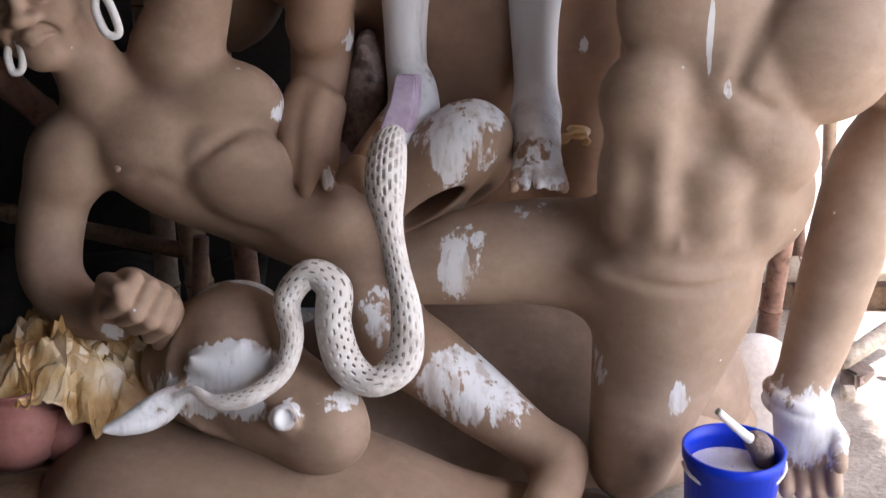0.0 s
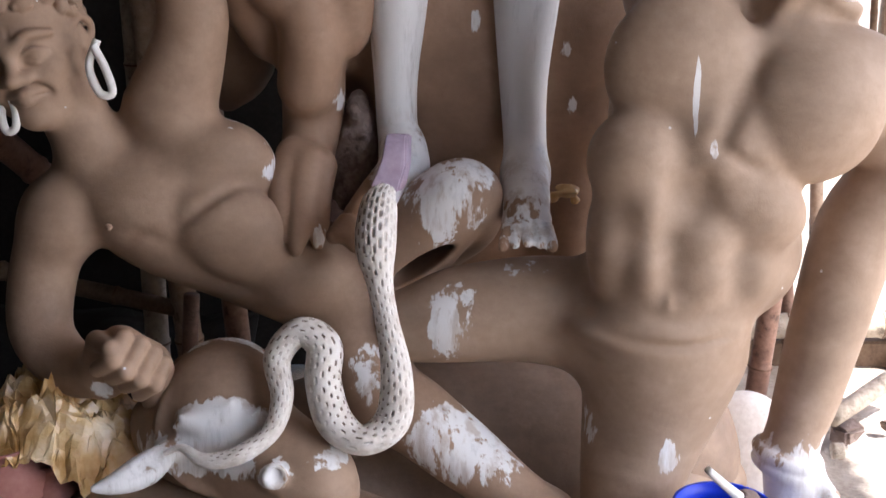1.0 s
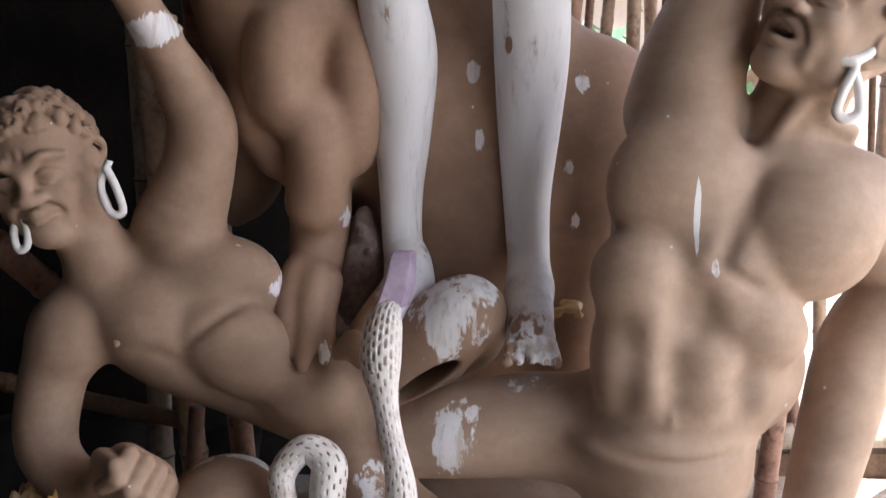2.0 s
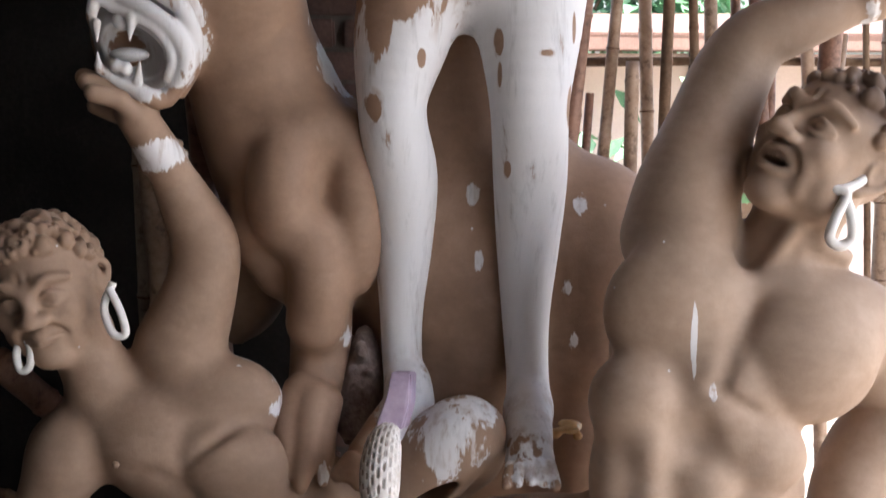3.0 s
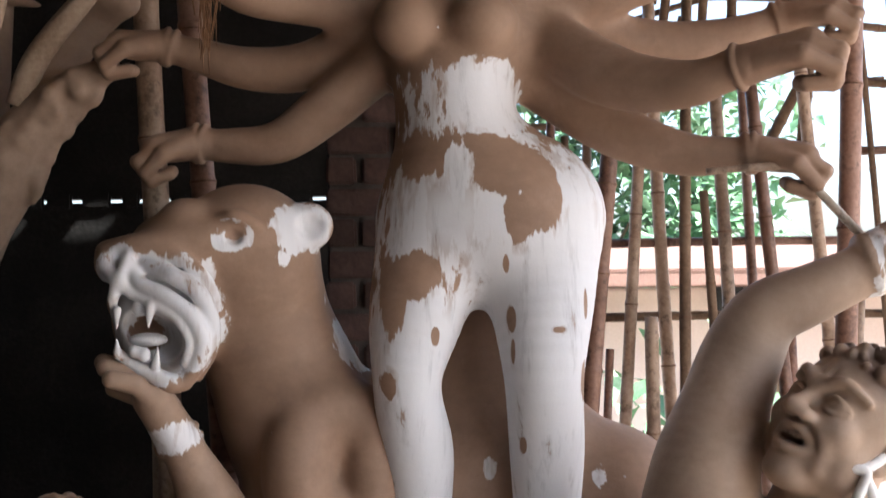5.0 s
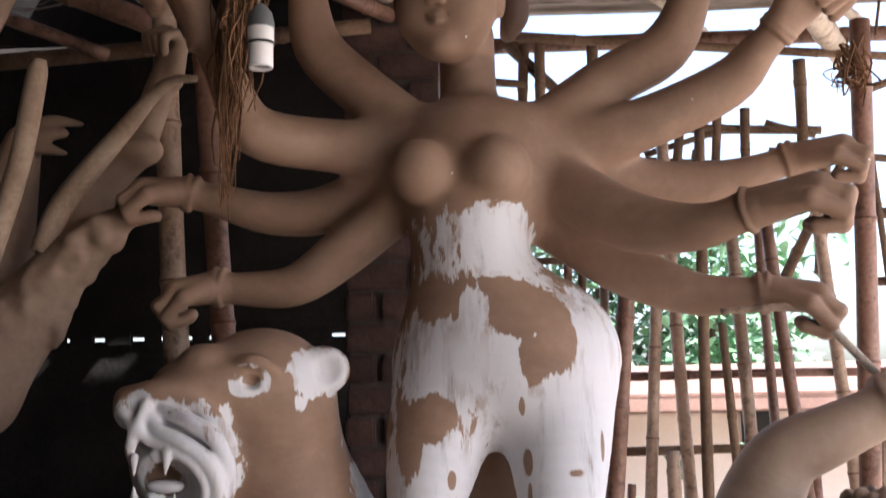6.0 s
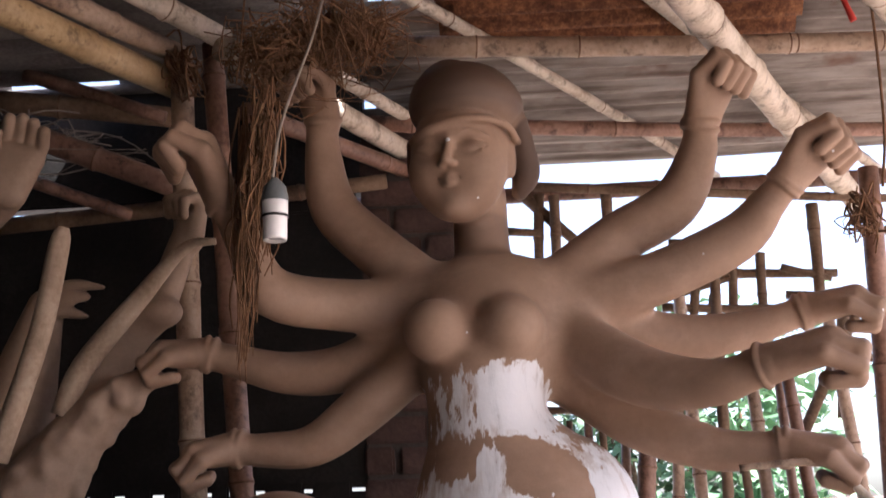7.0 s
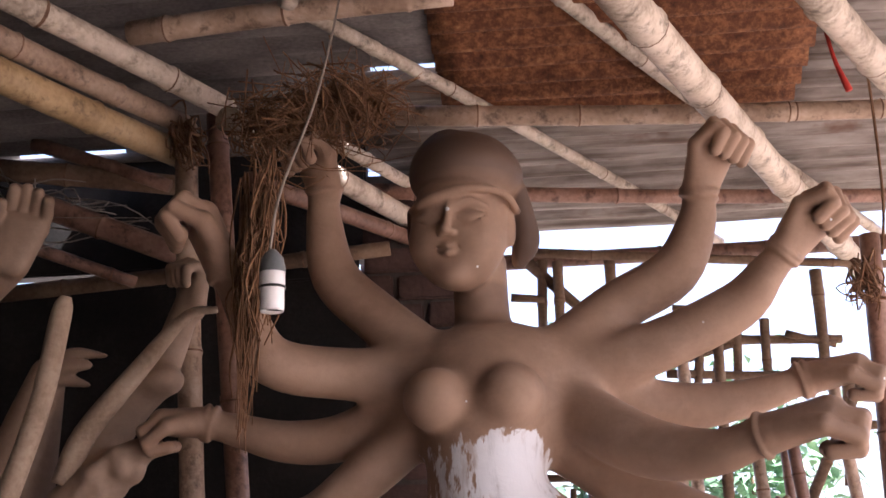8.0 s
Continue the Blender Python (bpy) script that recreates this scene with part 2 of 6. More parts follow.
def pole_mesh(name, p0, p1, r, material, rng, node=0.28, bend=0.012, taper=0.85, sides=12, origin=(0, 0, 0)):
    """A bamboo culm: slightly bent and tapered, with a swollen ring at each joint."""
    p0, p1 = np.array(p0, float), np.array(p1, float)
    length = np.linalg.norm(p1 - p0)
    s = [0.0]
    k = rng.uniform(0.05, node)
    while k < length - 0.02:
        s += [k - 0.012, k - 0.004, k, k + 0.005, k + 0.014]
        k += node * rng.uniform(0.85, 1.15)
    s = sorted(x for x in s + [length * f for f in (0.25, 0.5, 0.75)] if 0 <= x < length) + [length]
    s = np.array(s)
    side = np.cross(p1 - p0, (rng.uniform(-1, 1), rng.uniform(-1, 1), rng.uniform(-1, 1)))
    side /= np.linalg.norm(side) + 1e-9
    path = p0 + (p1 - p0) * (s / length)[:, None] + side * (np.sin(s / length * math.pi) * bend * length)[:, None]
    rad = r * (1 - (1 - taper) * s / length)
    gap = np.diff(s)
    for i in range(1, len(s) - 1):
        if gap[i - 1] < 0.0085 and gap[i] < 0.0085:
            rad[i] *= 1.13
        elif gap[i - 1] < 0.0085 or gap[i] < 0.0085:
            rad[i] *= 1.03
    verts, faces = tube(path, rad, sides, origin)
    me = mesh_of(name, verts, faces, material)
    me.materials.append(NODE)
    dark = [gap[i] < 0.0045 and rng.random() < 0.75 for i in range(len(gap))]
    me.polygons.foreach_set("material_index", [int(k // sides < len(dark) and dark[k // sides]) for k in range(len(faces))])
    return me


def box_mesh(name, size, material, rng=None, jitter=0.0, bevel=0.0):
    bm = bmesh.new()
    bmesh.ops.create_cube(bm, size=1.0)
    for v in bm.verts:
        v.co = Vector((v.co.x * size[0], v.co.y * size[1], v.co.z * size[2]))
        if rng:
            v.co += Vector((rng.uniform(-1, 1), rng.uniform(-1, 1), rng.uniform(-1, 1))) * jitter
    if bevel:
        bmesh.ops.bevel(bm, geom=bm.edges[:], offset=bevel, segments=2, affect="EDGES")
    me = bpy.data.meshes.new(name)
    bm.to_mesh(me)
    bm.free()
    me.materials.append(material)
    return me


def lathe(name, profile, material, sides=32, axis=None, origin=(0, 0, 0)):
    """A turned form: rows of (radius, height)."""
    th = np.linspace(0, 2 * math.pi, sides, endpoint=False)
    verts = [(r * math.cos(a), r * math.sin(a), z) for r, z in profile for a in th]
    n = len(profile)
    faces = [(i * sides + j, i * sides + (j + 1) % sides, (i + 1) * sides + (j + 1) % sides, (i + 1) * sides + j) for i in range(n - 1) for j in range(sides)]
    return mesh_of(name, verts, faces, material)


# ---- modelled clay: rounded forms that flow into one another ----
class Clay:
    def __init__(self):
        self.forms, self.white, self.dark, self.lilac, self.close = [], [], [], [], []

    def ball(self, c, r, k=0.02, cut=False, turn=None):
        r = np.array((r, r, r) if np.isscalar(r) else r, float)
        self.forms.append(("ball", np.array(c, float), r, np.array(turn, float) if turn is not None else None, k, cut))

    def cap(self, a, b, k=0.02, cut=False):
        self.forms.append(("cap", np.array(a, float), np.array(b, float), None, k, cut))

    def chain(self, *pts, k=0.03, n=5):
        """A limb through rows of (x, y, z, radius)."""
        line = smooth_line(pts, n)
        self.forms.append(("chain", line, line, None, k, False))

    def groove(self, *pts, k=0.012, n=5):
        """A furrow pressed in along rows of (x, y, z, radius)."""
        line = smooth_line(pts, n)
        self.forms.append(("chain", line, line, None, k, True))

    def detail(self, c, r, h=0.0025):
        """A region that is modelled more finely than the rest."""
        self.close.append((np.array(c, float) - r, np.array(c, float) + r, h))

    def ring(self, c, axis, big, small, k=0.004):
        axis = np.array(axis, float) / np.linalg.norm(axis)
        self.forms.append(("ring", np.array(c, float), axis, (big, small), k, False))

    def prime(self, c, r, strength=1.0):
        """White priming brushed on round c; r: its reach along x, y, z."""
        self.white.append((np.array(c, float), np.array((r, r, r) if np.isscalar(r) else r, float), strength))

    def bare(self, c, r, strength=1.0):
        self.prime(c, r, -strength)

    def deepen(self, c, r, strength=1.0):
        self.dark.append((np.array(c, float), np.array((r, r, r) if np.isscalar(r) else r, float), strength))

    def field(self, f, X, h, lo):
        for kind, a, b, c, k, cut in self.forms:
            if kind == "ball":
                reach = np.full(3, b.max()) if c is not None else b
                l, u = a - reach, a + reach
            elif kind == "chain":
                l, u = (a[:, :3] - a[:, 3:]).min(0), (a[:, :3] + a[:, 3:]).max(0)
            elif kind == "cap":
                l, u = np.minimum(a[:3] - a[3], b[:3] - b[3]), np.maximum(a[:3] + a[3], b[:3] + b[3])
            else:
                l, u = a - c[0] - c[1], a + c[0] + c[1]
            m = k + 3 * h
            i0 = np.clip(((l - m - lo) / h).astype(int), 0, np.array(f.shape) - 1)
            i1 = np.clip(((u + m - lo) / h).astype(int) + 2, 1, np.array(f.shape))
            sl = tuple(slice(p, q) for p, q in zip(i0, i1))
            x, y, z = X[0][sl[0]][:, None, None], X[1][sl[1]][None, :, None], X[2][sl[2]][None, None, :]
            if kind == "ball":
                px, py, pz = x - a[0], y - a[1], z - a[2]
                if c is not None:
                    px, py, pz = (c[0][0] * px + c[0][1] * py + c[0][2] * pz, c[1][0] * px + c[1][1] * py + c[1][2] * pz, c[2][0] * px + c[2][1] * py + c[2][2] * pz)
                k0 = np.sqrt((px / b[0]) ** 2 + (py / b[1]) ** 2 + (pz / b[2]) ** 2) + 1e-6
                k1 = np.sqrt((px / b[0] ** 2) ** 2 + (py / b[1] ** 2) ** 2 + (pz / b[2] ** 2) ** 2) + 1e-6
                d = k0 * (k0 - 1) / k1
            elif kind == "chain":
                d = np.full((x.size, y.size, z.size), 0.3, np.float32)
                for p, q in zip(a[:-1], a[1:]):
                    r = max(p[3], q[3]) + k + 3 * h
                    j0 = np.clip(((np.minimum(p[:3], q[:3]) - r - lo) / h).astype(int) - i0, 0, np.array(d.shape))
                    j1 = np.clip(((np.maximum(p[:3], q[:3]) + r - lo) / h).astype(int) + 2 - i0, 0, np.array(d.shape))
                    if (j1 <= j0).any():
                        continue
                    w = tuple(slice(m0, m1) for m0, m1 in zip(j0, j1))
                    v = q[:3] - p[:3]
                    vv = v @ v + 1e-12
                    px, py, pz = x[w[0]] - p[0], y[:, w[1]] - p[1], z[:, :, w[2]] - p[2]
                    t = np.clip((px * v[0] + py * v[1] + pz * v[2]) / vv, 0, 1)
                    d[w] = np.minimum(d[w], np.sqrt((px - t * v[0]) ** 2 + (py - t * v[1]) ** 2 + (pz - t * v[2]) ** 2) - (p[3] + t * (q[3] - p[3])))
            elif kind == "cap":
                v = b[:3] - a[:3]
                vv = v @ v + 1e-12
                px, py, pz = x - a[0], y - a[1], z - a[2]
                s = np.clip((px * v[0] + py * v[1] + pz * v[2]) / vv, 0, 1)
                d = np.sqrt((px - s * v[0]) ** 2 + (py - s * v[1]) ** 2 + (pz - s * v[2]) ** 2) - (a[3] + s * (b[3] - a[3]))
            else:
                px, py, pz = x - a[0], y - a[1], z - a[2]
                t = px * b[0] + py * b[1] + pz * b[2]
                q = np.sqrt(np.maximum(px * px + py * py + pz * pz - t * t, 0)) - c[0]
                d = np.sqrt(q * q + t * t) - c[1]
            g = f[sl]
            if cut:
                d = -d
                e = np.maximum(k - np.abs(g - d), 0) / k
                f[sl] = np.maximum(g, d) + e * e * k * 0.25
            else:
                e = np.maximum(k - np.abs(g - d), 0) / k
                f[sl] = np.minimum(g, d) - e * e * k * 0.25
        return f

    def bounds(self):
        lo, hi = np.full(3, 1e9), np.full(3, -1e9)
        for kind, a, b, c, k, cut in self.forms:
            if cut:
                continue
            if kind == "chain":
                lo, hi = np.minimum(lo, (a[:, :3] - a[:, 3:]).min(0)), np.maximum(hi, (a[:, :3] + a[:, 3:]).max(0))
                continue
            r = b.max() if kind == "ball" else max(a[3], b[3]) if kind == "cap" else c[0] + c[1]
            for p in ((a[:3],) if kind != "cap" else (a[:3], b[:3])):
                lo, hi = np.minimum(lo, p - r), np.maximum(hi, p + r)
        return lo, hi

    def surface(self, lo, hi, h, floor=None):
        """The skin of the forms between lo and hi, on a grid of step h."""
        X = [np.arange(lo[i], hi[i] + h, h, dtype=np.float32) for i in range(3)]
        f = self.field(np.full([len(x) for x in X], 0.3, np.float32), X, h, lo)
        if floor is not None:
            f = np.maximum(f, (floor - X[2])[None, None, :])
        s = f < 0
        S = [slice(None, -1), slice(1, None)]
        count = np.zeros([n - 1 for n in f.shape], np.int8)
        corners = [(i, j, k) for i in (0, 1) for j in (0, 1) for k in (0, 1)]
        for i, j, k in corners:
            count += s[S[i], S[j], S[k]]
        cells = np.argwhere((count > 0) & (count < 8))
        ident = np.full(count.shape, -1, np.int32)
        ident[tuple(cells.T)] = np.arange(len(cells))
        total, hits = np.zeros((len(cells), 3)), np.zeros(len(cells))
        for a in corners:
            for ax in range(3):
                if a[ax]:
                    continue
                b = list(a)
                b[ax] = 1
                fa, fb = f[tuple((cells + a).T)], f[tuple((cells + b).T)]
                w = (fa < 0) != (fb < 0)
                t = np.where(w, fa / np.where(w, fa - fb, 1), 0)
                p = np.array(a) + t[:, None] * (np.array(b) - np.array(a))
                total += p * w[:, None]
                hits += w
        verts = (cells + total / hits[:, None]) * h + lo
        quads = []
        for ax in range(3):
            n = [slice(None)] * 3
            m = [slice(None)] * 3
            n[ax], m[ax] = slice(None, -1), slice(1, None)
            s0, s1 = s[tuple(n)], s[tuple(m)]
            e = np.argwhere(s0 != s1)
            flip = s0[tuple(e.T)]
            p, q = [(1, 2), (2, 0), (0, 1)][ax]
            ok = (e[:, p] > 0) & (e[:, q] > 0) & (e[:, p] < count.shape[p]) & (e[:, q] < count.shape[q])
            e, flip = e[ok], flip[ok]
            four = []
            for dp, dq in ((-1, -1), (0, -1), (0, 0), (-1, 0)):
                c = e.copy()
                c[:, p] += dp
                c[:, q] += dq
                four.append(ident[tuple(c.T)])
            four = np.stack(four, 1)
            four[~flip] = four[~flip][:, ::-1]
            quads.append(four)
        quads = np.vstack(quads)
        quads = quads[(quads >= 0).all(1)]
        return verts, quads

    def build(self, name, material, h=0.006, floor=None):
        lo, hi = self.bounds()
        lo, hi = lo - 4 * h, hi + 4 * h
        if floor is not None:
            lo[2] = max(lo[2], floor - 3 * h)
        verts, quads = self.surface(lo, hi, h, floor)
        coarse = len(verts)
        for l, u, fine in self.close:
            c = verts[quads].mean(1)
            quads = quads[~((c > l + 2.2 * h) & (c < u - 2.2 * h)).all(1)]
            v, q = self.surface(l, u, fine)
            quads = np.vstack([quads, q + len(verts)])
            verts = np.vstack([verts, v])
        used = np.unique(quads)
        index = np.zeros(len(verts), np.int64)
        index[used] = np.arange(len(used))
        verts, quads = verts[used], index[quads]
        broad = used < coarse
        # smooth away the steps of the grid
        a, b = quads.ravel(), np.roll(quads, -1, axis=1).ravel()
        degree = np.bincount(a, minlength=len(verts)) + np.bincount(b, minlength=len(verts))
        # open rims stay where they are
        key, uses = np.unique(np.minimum(a, b) * len(verts) + np.maximum(a, b), return_counts=True)
        rim = np.zeros(len(verts), bool)
        rim[key[uses == 1] // len(verts)] = True
        rim[key[uses == 1] % len(verts)] = True
        for turn in range(6):
            mean = np.stack([np.bincount(a, verts[b, i], len(verts)) + np.bincount(b, verts[a, i], len(verts)) for i in range(3)], 1) / np.maximum(degree, 1)[:, None]
            verts = np.where(((degree > 0) & ~rim & (broad | (turn < 3)))[:, None], verts * 0.45 + mean * 0.55, verts)
        base = np.array([verts[:, 0].mean(), verts[:, 1].mean(), verts[:, 2].min()])
        me = bpy.data.meshes.new(name)
        me.vertices.add(len(verts))
        me.vertices.foreach_set("co", (verts - base).astype(np.float32).ravel())
        me.loops.add(quads.size)
        me.loops.foreach_set("vertex_index", quads.astype(np.int32).ravel())
        me.polygons.add(len(quads))
        me.polygons.foreach_set("loop_start", np.arange(0, quads.size, 4, dtype=np.int32))
        me.polygons.foreach_set("use_smooth", np.ones(len(quads), bool))
        me.update(calc_edges=True)
        me.validate()
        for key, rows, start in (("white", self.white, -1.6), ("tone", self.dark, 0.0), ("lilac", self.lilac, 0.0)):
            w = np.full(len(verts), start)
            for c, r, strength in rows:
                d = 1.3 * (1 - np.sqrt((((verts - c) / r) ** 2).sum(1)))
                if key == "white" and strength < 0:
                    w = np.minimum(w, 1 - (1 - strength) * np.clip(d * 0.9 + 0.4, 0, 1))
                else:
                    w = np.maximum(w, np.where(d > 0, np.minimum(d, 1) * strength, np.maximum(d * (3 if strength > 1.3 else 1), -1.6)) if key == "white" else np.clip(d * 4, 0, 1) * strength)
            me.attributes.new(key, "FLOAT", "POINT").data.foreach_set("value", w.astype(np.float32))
        me.materials.append(material)
        ob = new(name, me)
        ob.location = base
        return ob


def unit(v):
    v = np.array(v, float)
    return v / (np.linalg.norm(v) + 1e-9)


def fist(s, c, d, n, size, open_hand=False, near=False):
    """A closed hand round c. d: from the wrist to the knuckles; n: the side to which the fingers curl."""
    c, d = np.array(c, float), unit(d)
    n = unit(np.array(n, float) - d * (np.array(n, float) @ d))
    w = np.cross(d, n)
    if near and w[1] < 0:
        w = -w
    e = size * 1.45
    s.detail(c + d * 0.1 * e, 1.35 * e, 0.0026)
    c = c - d * 0.15 * e
    for o in (-0.28, 0.0, 0.28):
        s.cap((*(c - d * 0.75 * e + w * o * 0.6 * e), 0.32 * e), (*(c + d * 0.3 * e + w * o * e), 0.34 * e), 0.012)
    for i in range(4):
        o = w * (i - 1.5) * 0.31 * e
        long = (0.92, 1.0, 0.97, 0.85)[i]
        if open_hand:
            pts = [c + d * 0.3 * e, c + d * 0.85 * e * long + n * 0.1 * e, c + d * 1.2 * e * long + n * 0.4 * e]
        else:
            pts = [c + d * 0.35 * e - n * 0.05 * e, c + d * 0.8 * e * long + n * 0.22 * e, c + d * 0.55 * e + n * 0.72 * e * long, c + d * 0.08 * e + n * 0.6 * e]
        for a, b in zip(pts[:-1], pts[1:]):
            s.cap((*(a + o), 0.17 * e), (*(b + o), 0.155 * e), 0.004)
    if not open_hand:
        # the hollow left for a weapon's shaft
        hole = c + d * 0.3 * e + n * 0.38 * e
        s.cap((*(hole - w * 0.9 * e), 0.13 * e), (*(hole + w * 0.9 * e), 0.13 * e), 0.004, True)
    t0 = c - d * 0.45 * e - w * 0.35 * e
    t1 = c + d * 0.12 * e - w * 0.66 * e + n * 0.1 * e
    t2 = c + d * 0.62 * e - w * 0.62 * e + n * 0.5 * e
    s.cap((*t0, 0.24 * e), (*t1, 0.2 * e), 0.01)
    s.cap((*t1, 0.19 * e), (*t2, 0.15 * e), 0.006)


def arm(s, *pts, n=(0, -1, 0), size=0.045, bangles=1, open_hand=False, k=0.03):
    """A limb that ends in a hand: the last row is the hand's middle."""
    s.chain(*pts[:-1], k=k)
    wrist, hand = np.array(pts[-2][:3]), np.array(pts[-1][:3])
    s.cap(pts[-2], (*(hand * 0.6 + wrist * 0.4), pts[-2][3] * 0.95), 0.02)
    fist(s, hand, hand - wrist, n, size, open_hand, not open_hand)
    axis = wrist - np.array(pts[-3][:3])
    for i in range(bangles):
        s.ring(wrist - unit(axis) * 0.013 * i, unit(axis) + np.array((0.12, 0.05, 0.1)) * (i - 0.5), pts[-2][3] + 0.006, 0.0068, 0.002)


def face(s, c, up, fwd, e, calm=True, mouth=0.0):
    """A head of half-width e round c."""
    c, up = np.array(c, float), unit(up)
    fwd = unit(np.array(fwd, float) - up * (np.array(fwd, float) @ up))
    rt = np.cross(fwd, up)
    turn = np.stack([rt, fwd, up])

    def at(x, y, z):
        return c + (rt * x + fwd * y + up * z) * e

    def b(x, y, z, r, k=0.012, cut=False):
        s.ball(at(x, y, z), np.array((r, r, r) if np.isscalar(r) else r, float) * e, k, cut, turn)

    def line(rows, k=0.004, cut=False):
        pts = [(*at(x, y, z), r * e) for x, y, z, r in rows]
        (s.groove if cut else s.chain)(*pts, k=k, n=4)

    s.detail(c, e * 1.62)
    b(0, -0.12, 0.35, (0.98, 1.15, 1.05), 0.012)
    if calm:
        # round cheeks, shut eyes under thin brows, a narrow nose and a small smile
        b(0, 0.26, -0.26, (0.9, 0.74, 0.98), 0.04)
        b(0, 0.72, -1.0, (0.24, 0.2, 0.17), 0.035)
        for q in (-1, 1):
            b(0.44 * q, 0.6, -0.36, (0.36, 0.3, 0.38), 0.04)
            b(0.42 * q, 1.1, 0.12, (0.3, 0.14, 0.14), 0.025, True)
            b(0.42 * q, 0.86, 0.08, (0.26, 0.12, 0.12), 0.012)
            line([(0.16 * q, 1.0, 0.03, 0.026), (0.42 * q, 1.0, -0.05, 0.03), (0.7 * q, 0.84, 0.08, 0.024)], 0.003, True)
            line([(0.16 * q, 0.98, 0.16, 0.018), (0.42 * q, 0.98, 0.22, 0.022), (0.7 * q, 0.8, 0.14, 0.018)], 0.003, True)
            line([(0.14 * q, 1.0, 0.3, 0.02), (0.42 * q, 0.98, 0.42, 0.026), (0.74 * q, 0.76, 0.3, 0.016)], 0.003)
            b(0.1 * q, 1.1, -0.26, (0.085, 0.1, 0.07), 0.006)
            b(0.97 * q, -0.1, 0.0, (0.1, 0.22, 0.34), 0.012)
        line([(0, 0.97, 0.36, 0.05), (0, 1.06, 0.08, 0.06), (0, 1.2, -0.2, 0.085)], 0.008)
        b(0, 1.19, -0.22, (0.09, 0.11, 0.08), 0.006)
        for z, r in ((-0.5, 0.06), (-0.63, 0.075)):
            line([(-0.27, 0.88, -0.5, 0.02), (0, 1.03, z, r), (0.27, 0.88, -0.5, 0.02)], 0.006)
        line([(-0.31, 0.9, -0.51, 0.02), (0, 1.1, -0.565, 0.016), (0.31, 0.9, -0.51, 0.02)], 0.003, True)
        return at
    # a coarse, strained face
    b(0, 0.24, -0.32, (0.84, 0.74, 0.92), 0.02)
    b(0, 0.66, -1.06 - mouth * 0.5, (0.36, 0.3, 0.26), 0.03)
    for q in (-1, 1):
        b(0.68 * q, -0.02, -0.62, (0.2, 0.42, 0.3), 0.04)
        b(0.5 * q, 0.68, -0.22, (0.3, 0.26, 0.26), 0.02)
        b(0.4 * q, 1.04, 0.14, (0.28, 0.2, 0.17), 0.015, True)
        b(0.4 * q, 0.8, 0.12, (0.22, 0.17, 0.15), 0.005)
        line([(0.17 * q, 0.92, 0.14, 0.03), (0.4 * q, 0.98, 0.24, 0.04), (0.64 * q, 0.8, 0.12, 0.03)], 0.004)
        line([(0.17 * q, 0.9, 0.06, 0.03), (0.4 * q, 0.96, -0.02, 0.035), (0.64 * q, 0.8, 0.06, 0.025)], 0.004)
        line([(0.1 * q, 1.02, 0.3, 0.1), (0.4 * q, 1.0, 0.5, 0.09), (0.76 * q, 0.7, 0.4, 0.06)], 0.01)
        line([(0.06 * q, 1.0, 0.42, 0.025), (0.1 * q, 0.98, 0.66, 0.02)], 0.008, True)
        b(0.18 * q, 1.12, -0.24, (0.13, 0.16, 0.12), 0.008)
        b(0.1 * q, 1.2, -0.34, (0.05, 0.08, 0.04), 0.004, True)
        line([(0.26 * q, 0.98, -0.26, 0.04), (0.5 * q, 0.78, -0.5, 0.05), (0.5 * q, 0.62, -0.86, 0.04)], 0.02)
        line([(0.2 * q, 1.06, -0.34, 0.02), (0.38 * q, 0.92, -0.48, 0.02), (0.44 * q, 0.84, -0.62, 0.01)], 0.012, True)
        # ear: rim, hollow and lobe
        line([(0.9 * q, 0.12, 0.3, 0.07), (1.1 * q, -0.1, 0.42, 0.075), (1.16 * q, -0.34, 0.2, 0.075), (1.08 * q, -0.24, -0.12, 0.07), (0.96 * q, -0.02, -0.34, 0.1)], 0.006)
        b(0.98 * q, -0.12, 0.08, (0.1, 0.2, 0.24), 0.008)
        b(1.07 * q, -0.02, 0.04, (0.08, 0.12, 0.16), 0.006, True)
    line([(0, 0.98, 0.36, 0.09), (0, 1.1, 0.06, 0.1), (0, 1.26, -0.18, 0.12)], 0.015)
    b(0, 1.24, -0.21, (0.14, 0.14, 0.12), 0.008)
    if mouth:
        low = -0.66 - mouth
        b(0, 0.98, -0.6 - mouth * 0.5, (0.26, 0.34, 0.07 + mouth * 0.6), 0.008, True)
        line([(-0.38, 0.76, -0.6, 0.05), (-0.2, 0.96, -0.47, 0.055), (0, 1.05, -0.45, 0.06), (0.2, 0.96, -0.47, 0.055), (0.38, 0.76, -0.6, 0.05)], 0.008)
        line([(-0.38, 0.76, -0.62, 0.05), (-0.22, 0.9, low - 0.04, 0.065), (0, 0.99, low - 0.08, 0.075), (0.22, 0.9, low - 0.04, 0.065), (0.38, 0.76, -0.62, 0.05)], 0.008)
        for i in range(6):
            x = (i - 2.5) * 0.09
            b(x, 0.9 - x * x * 0.8, -0.54, (0.045, 0.05, 0.07), 0.002)
        b(0, 0.74, low, (0.2, 0.2, 0.07), 0.008)
    else:
        for z, r in ((-0.5, 0.075), (-0.68, 0.09)):
            line([(-0.34, 0.82, -0.6, 0.03), (0, 1.04, z, r), (0.34, 0.82, -0.6, 0.03)], 0.008)
        line([(-0.38, 0.84, -0.62, 0.02), (0, 1.12, -0.585, 0.02), (0.38, 0.84, -0.62, 0.02)], 0.003, True)
    return at


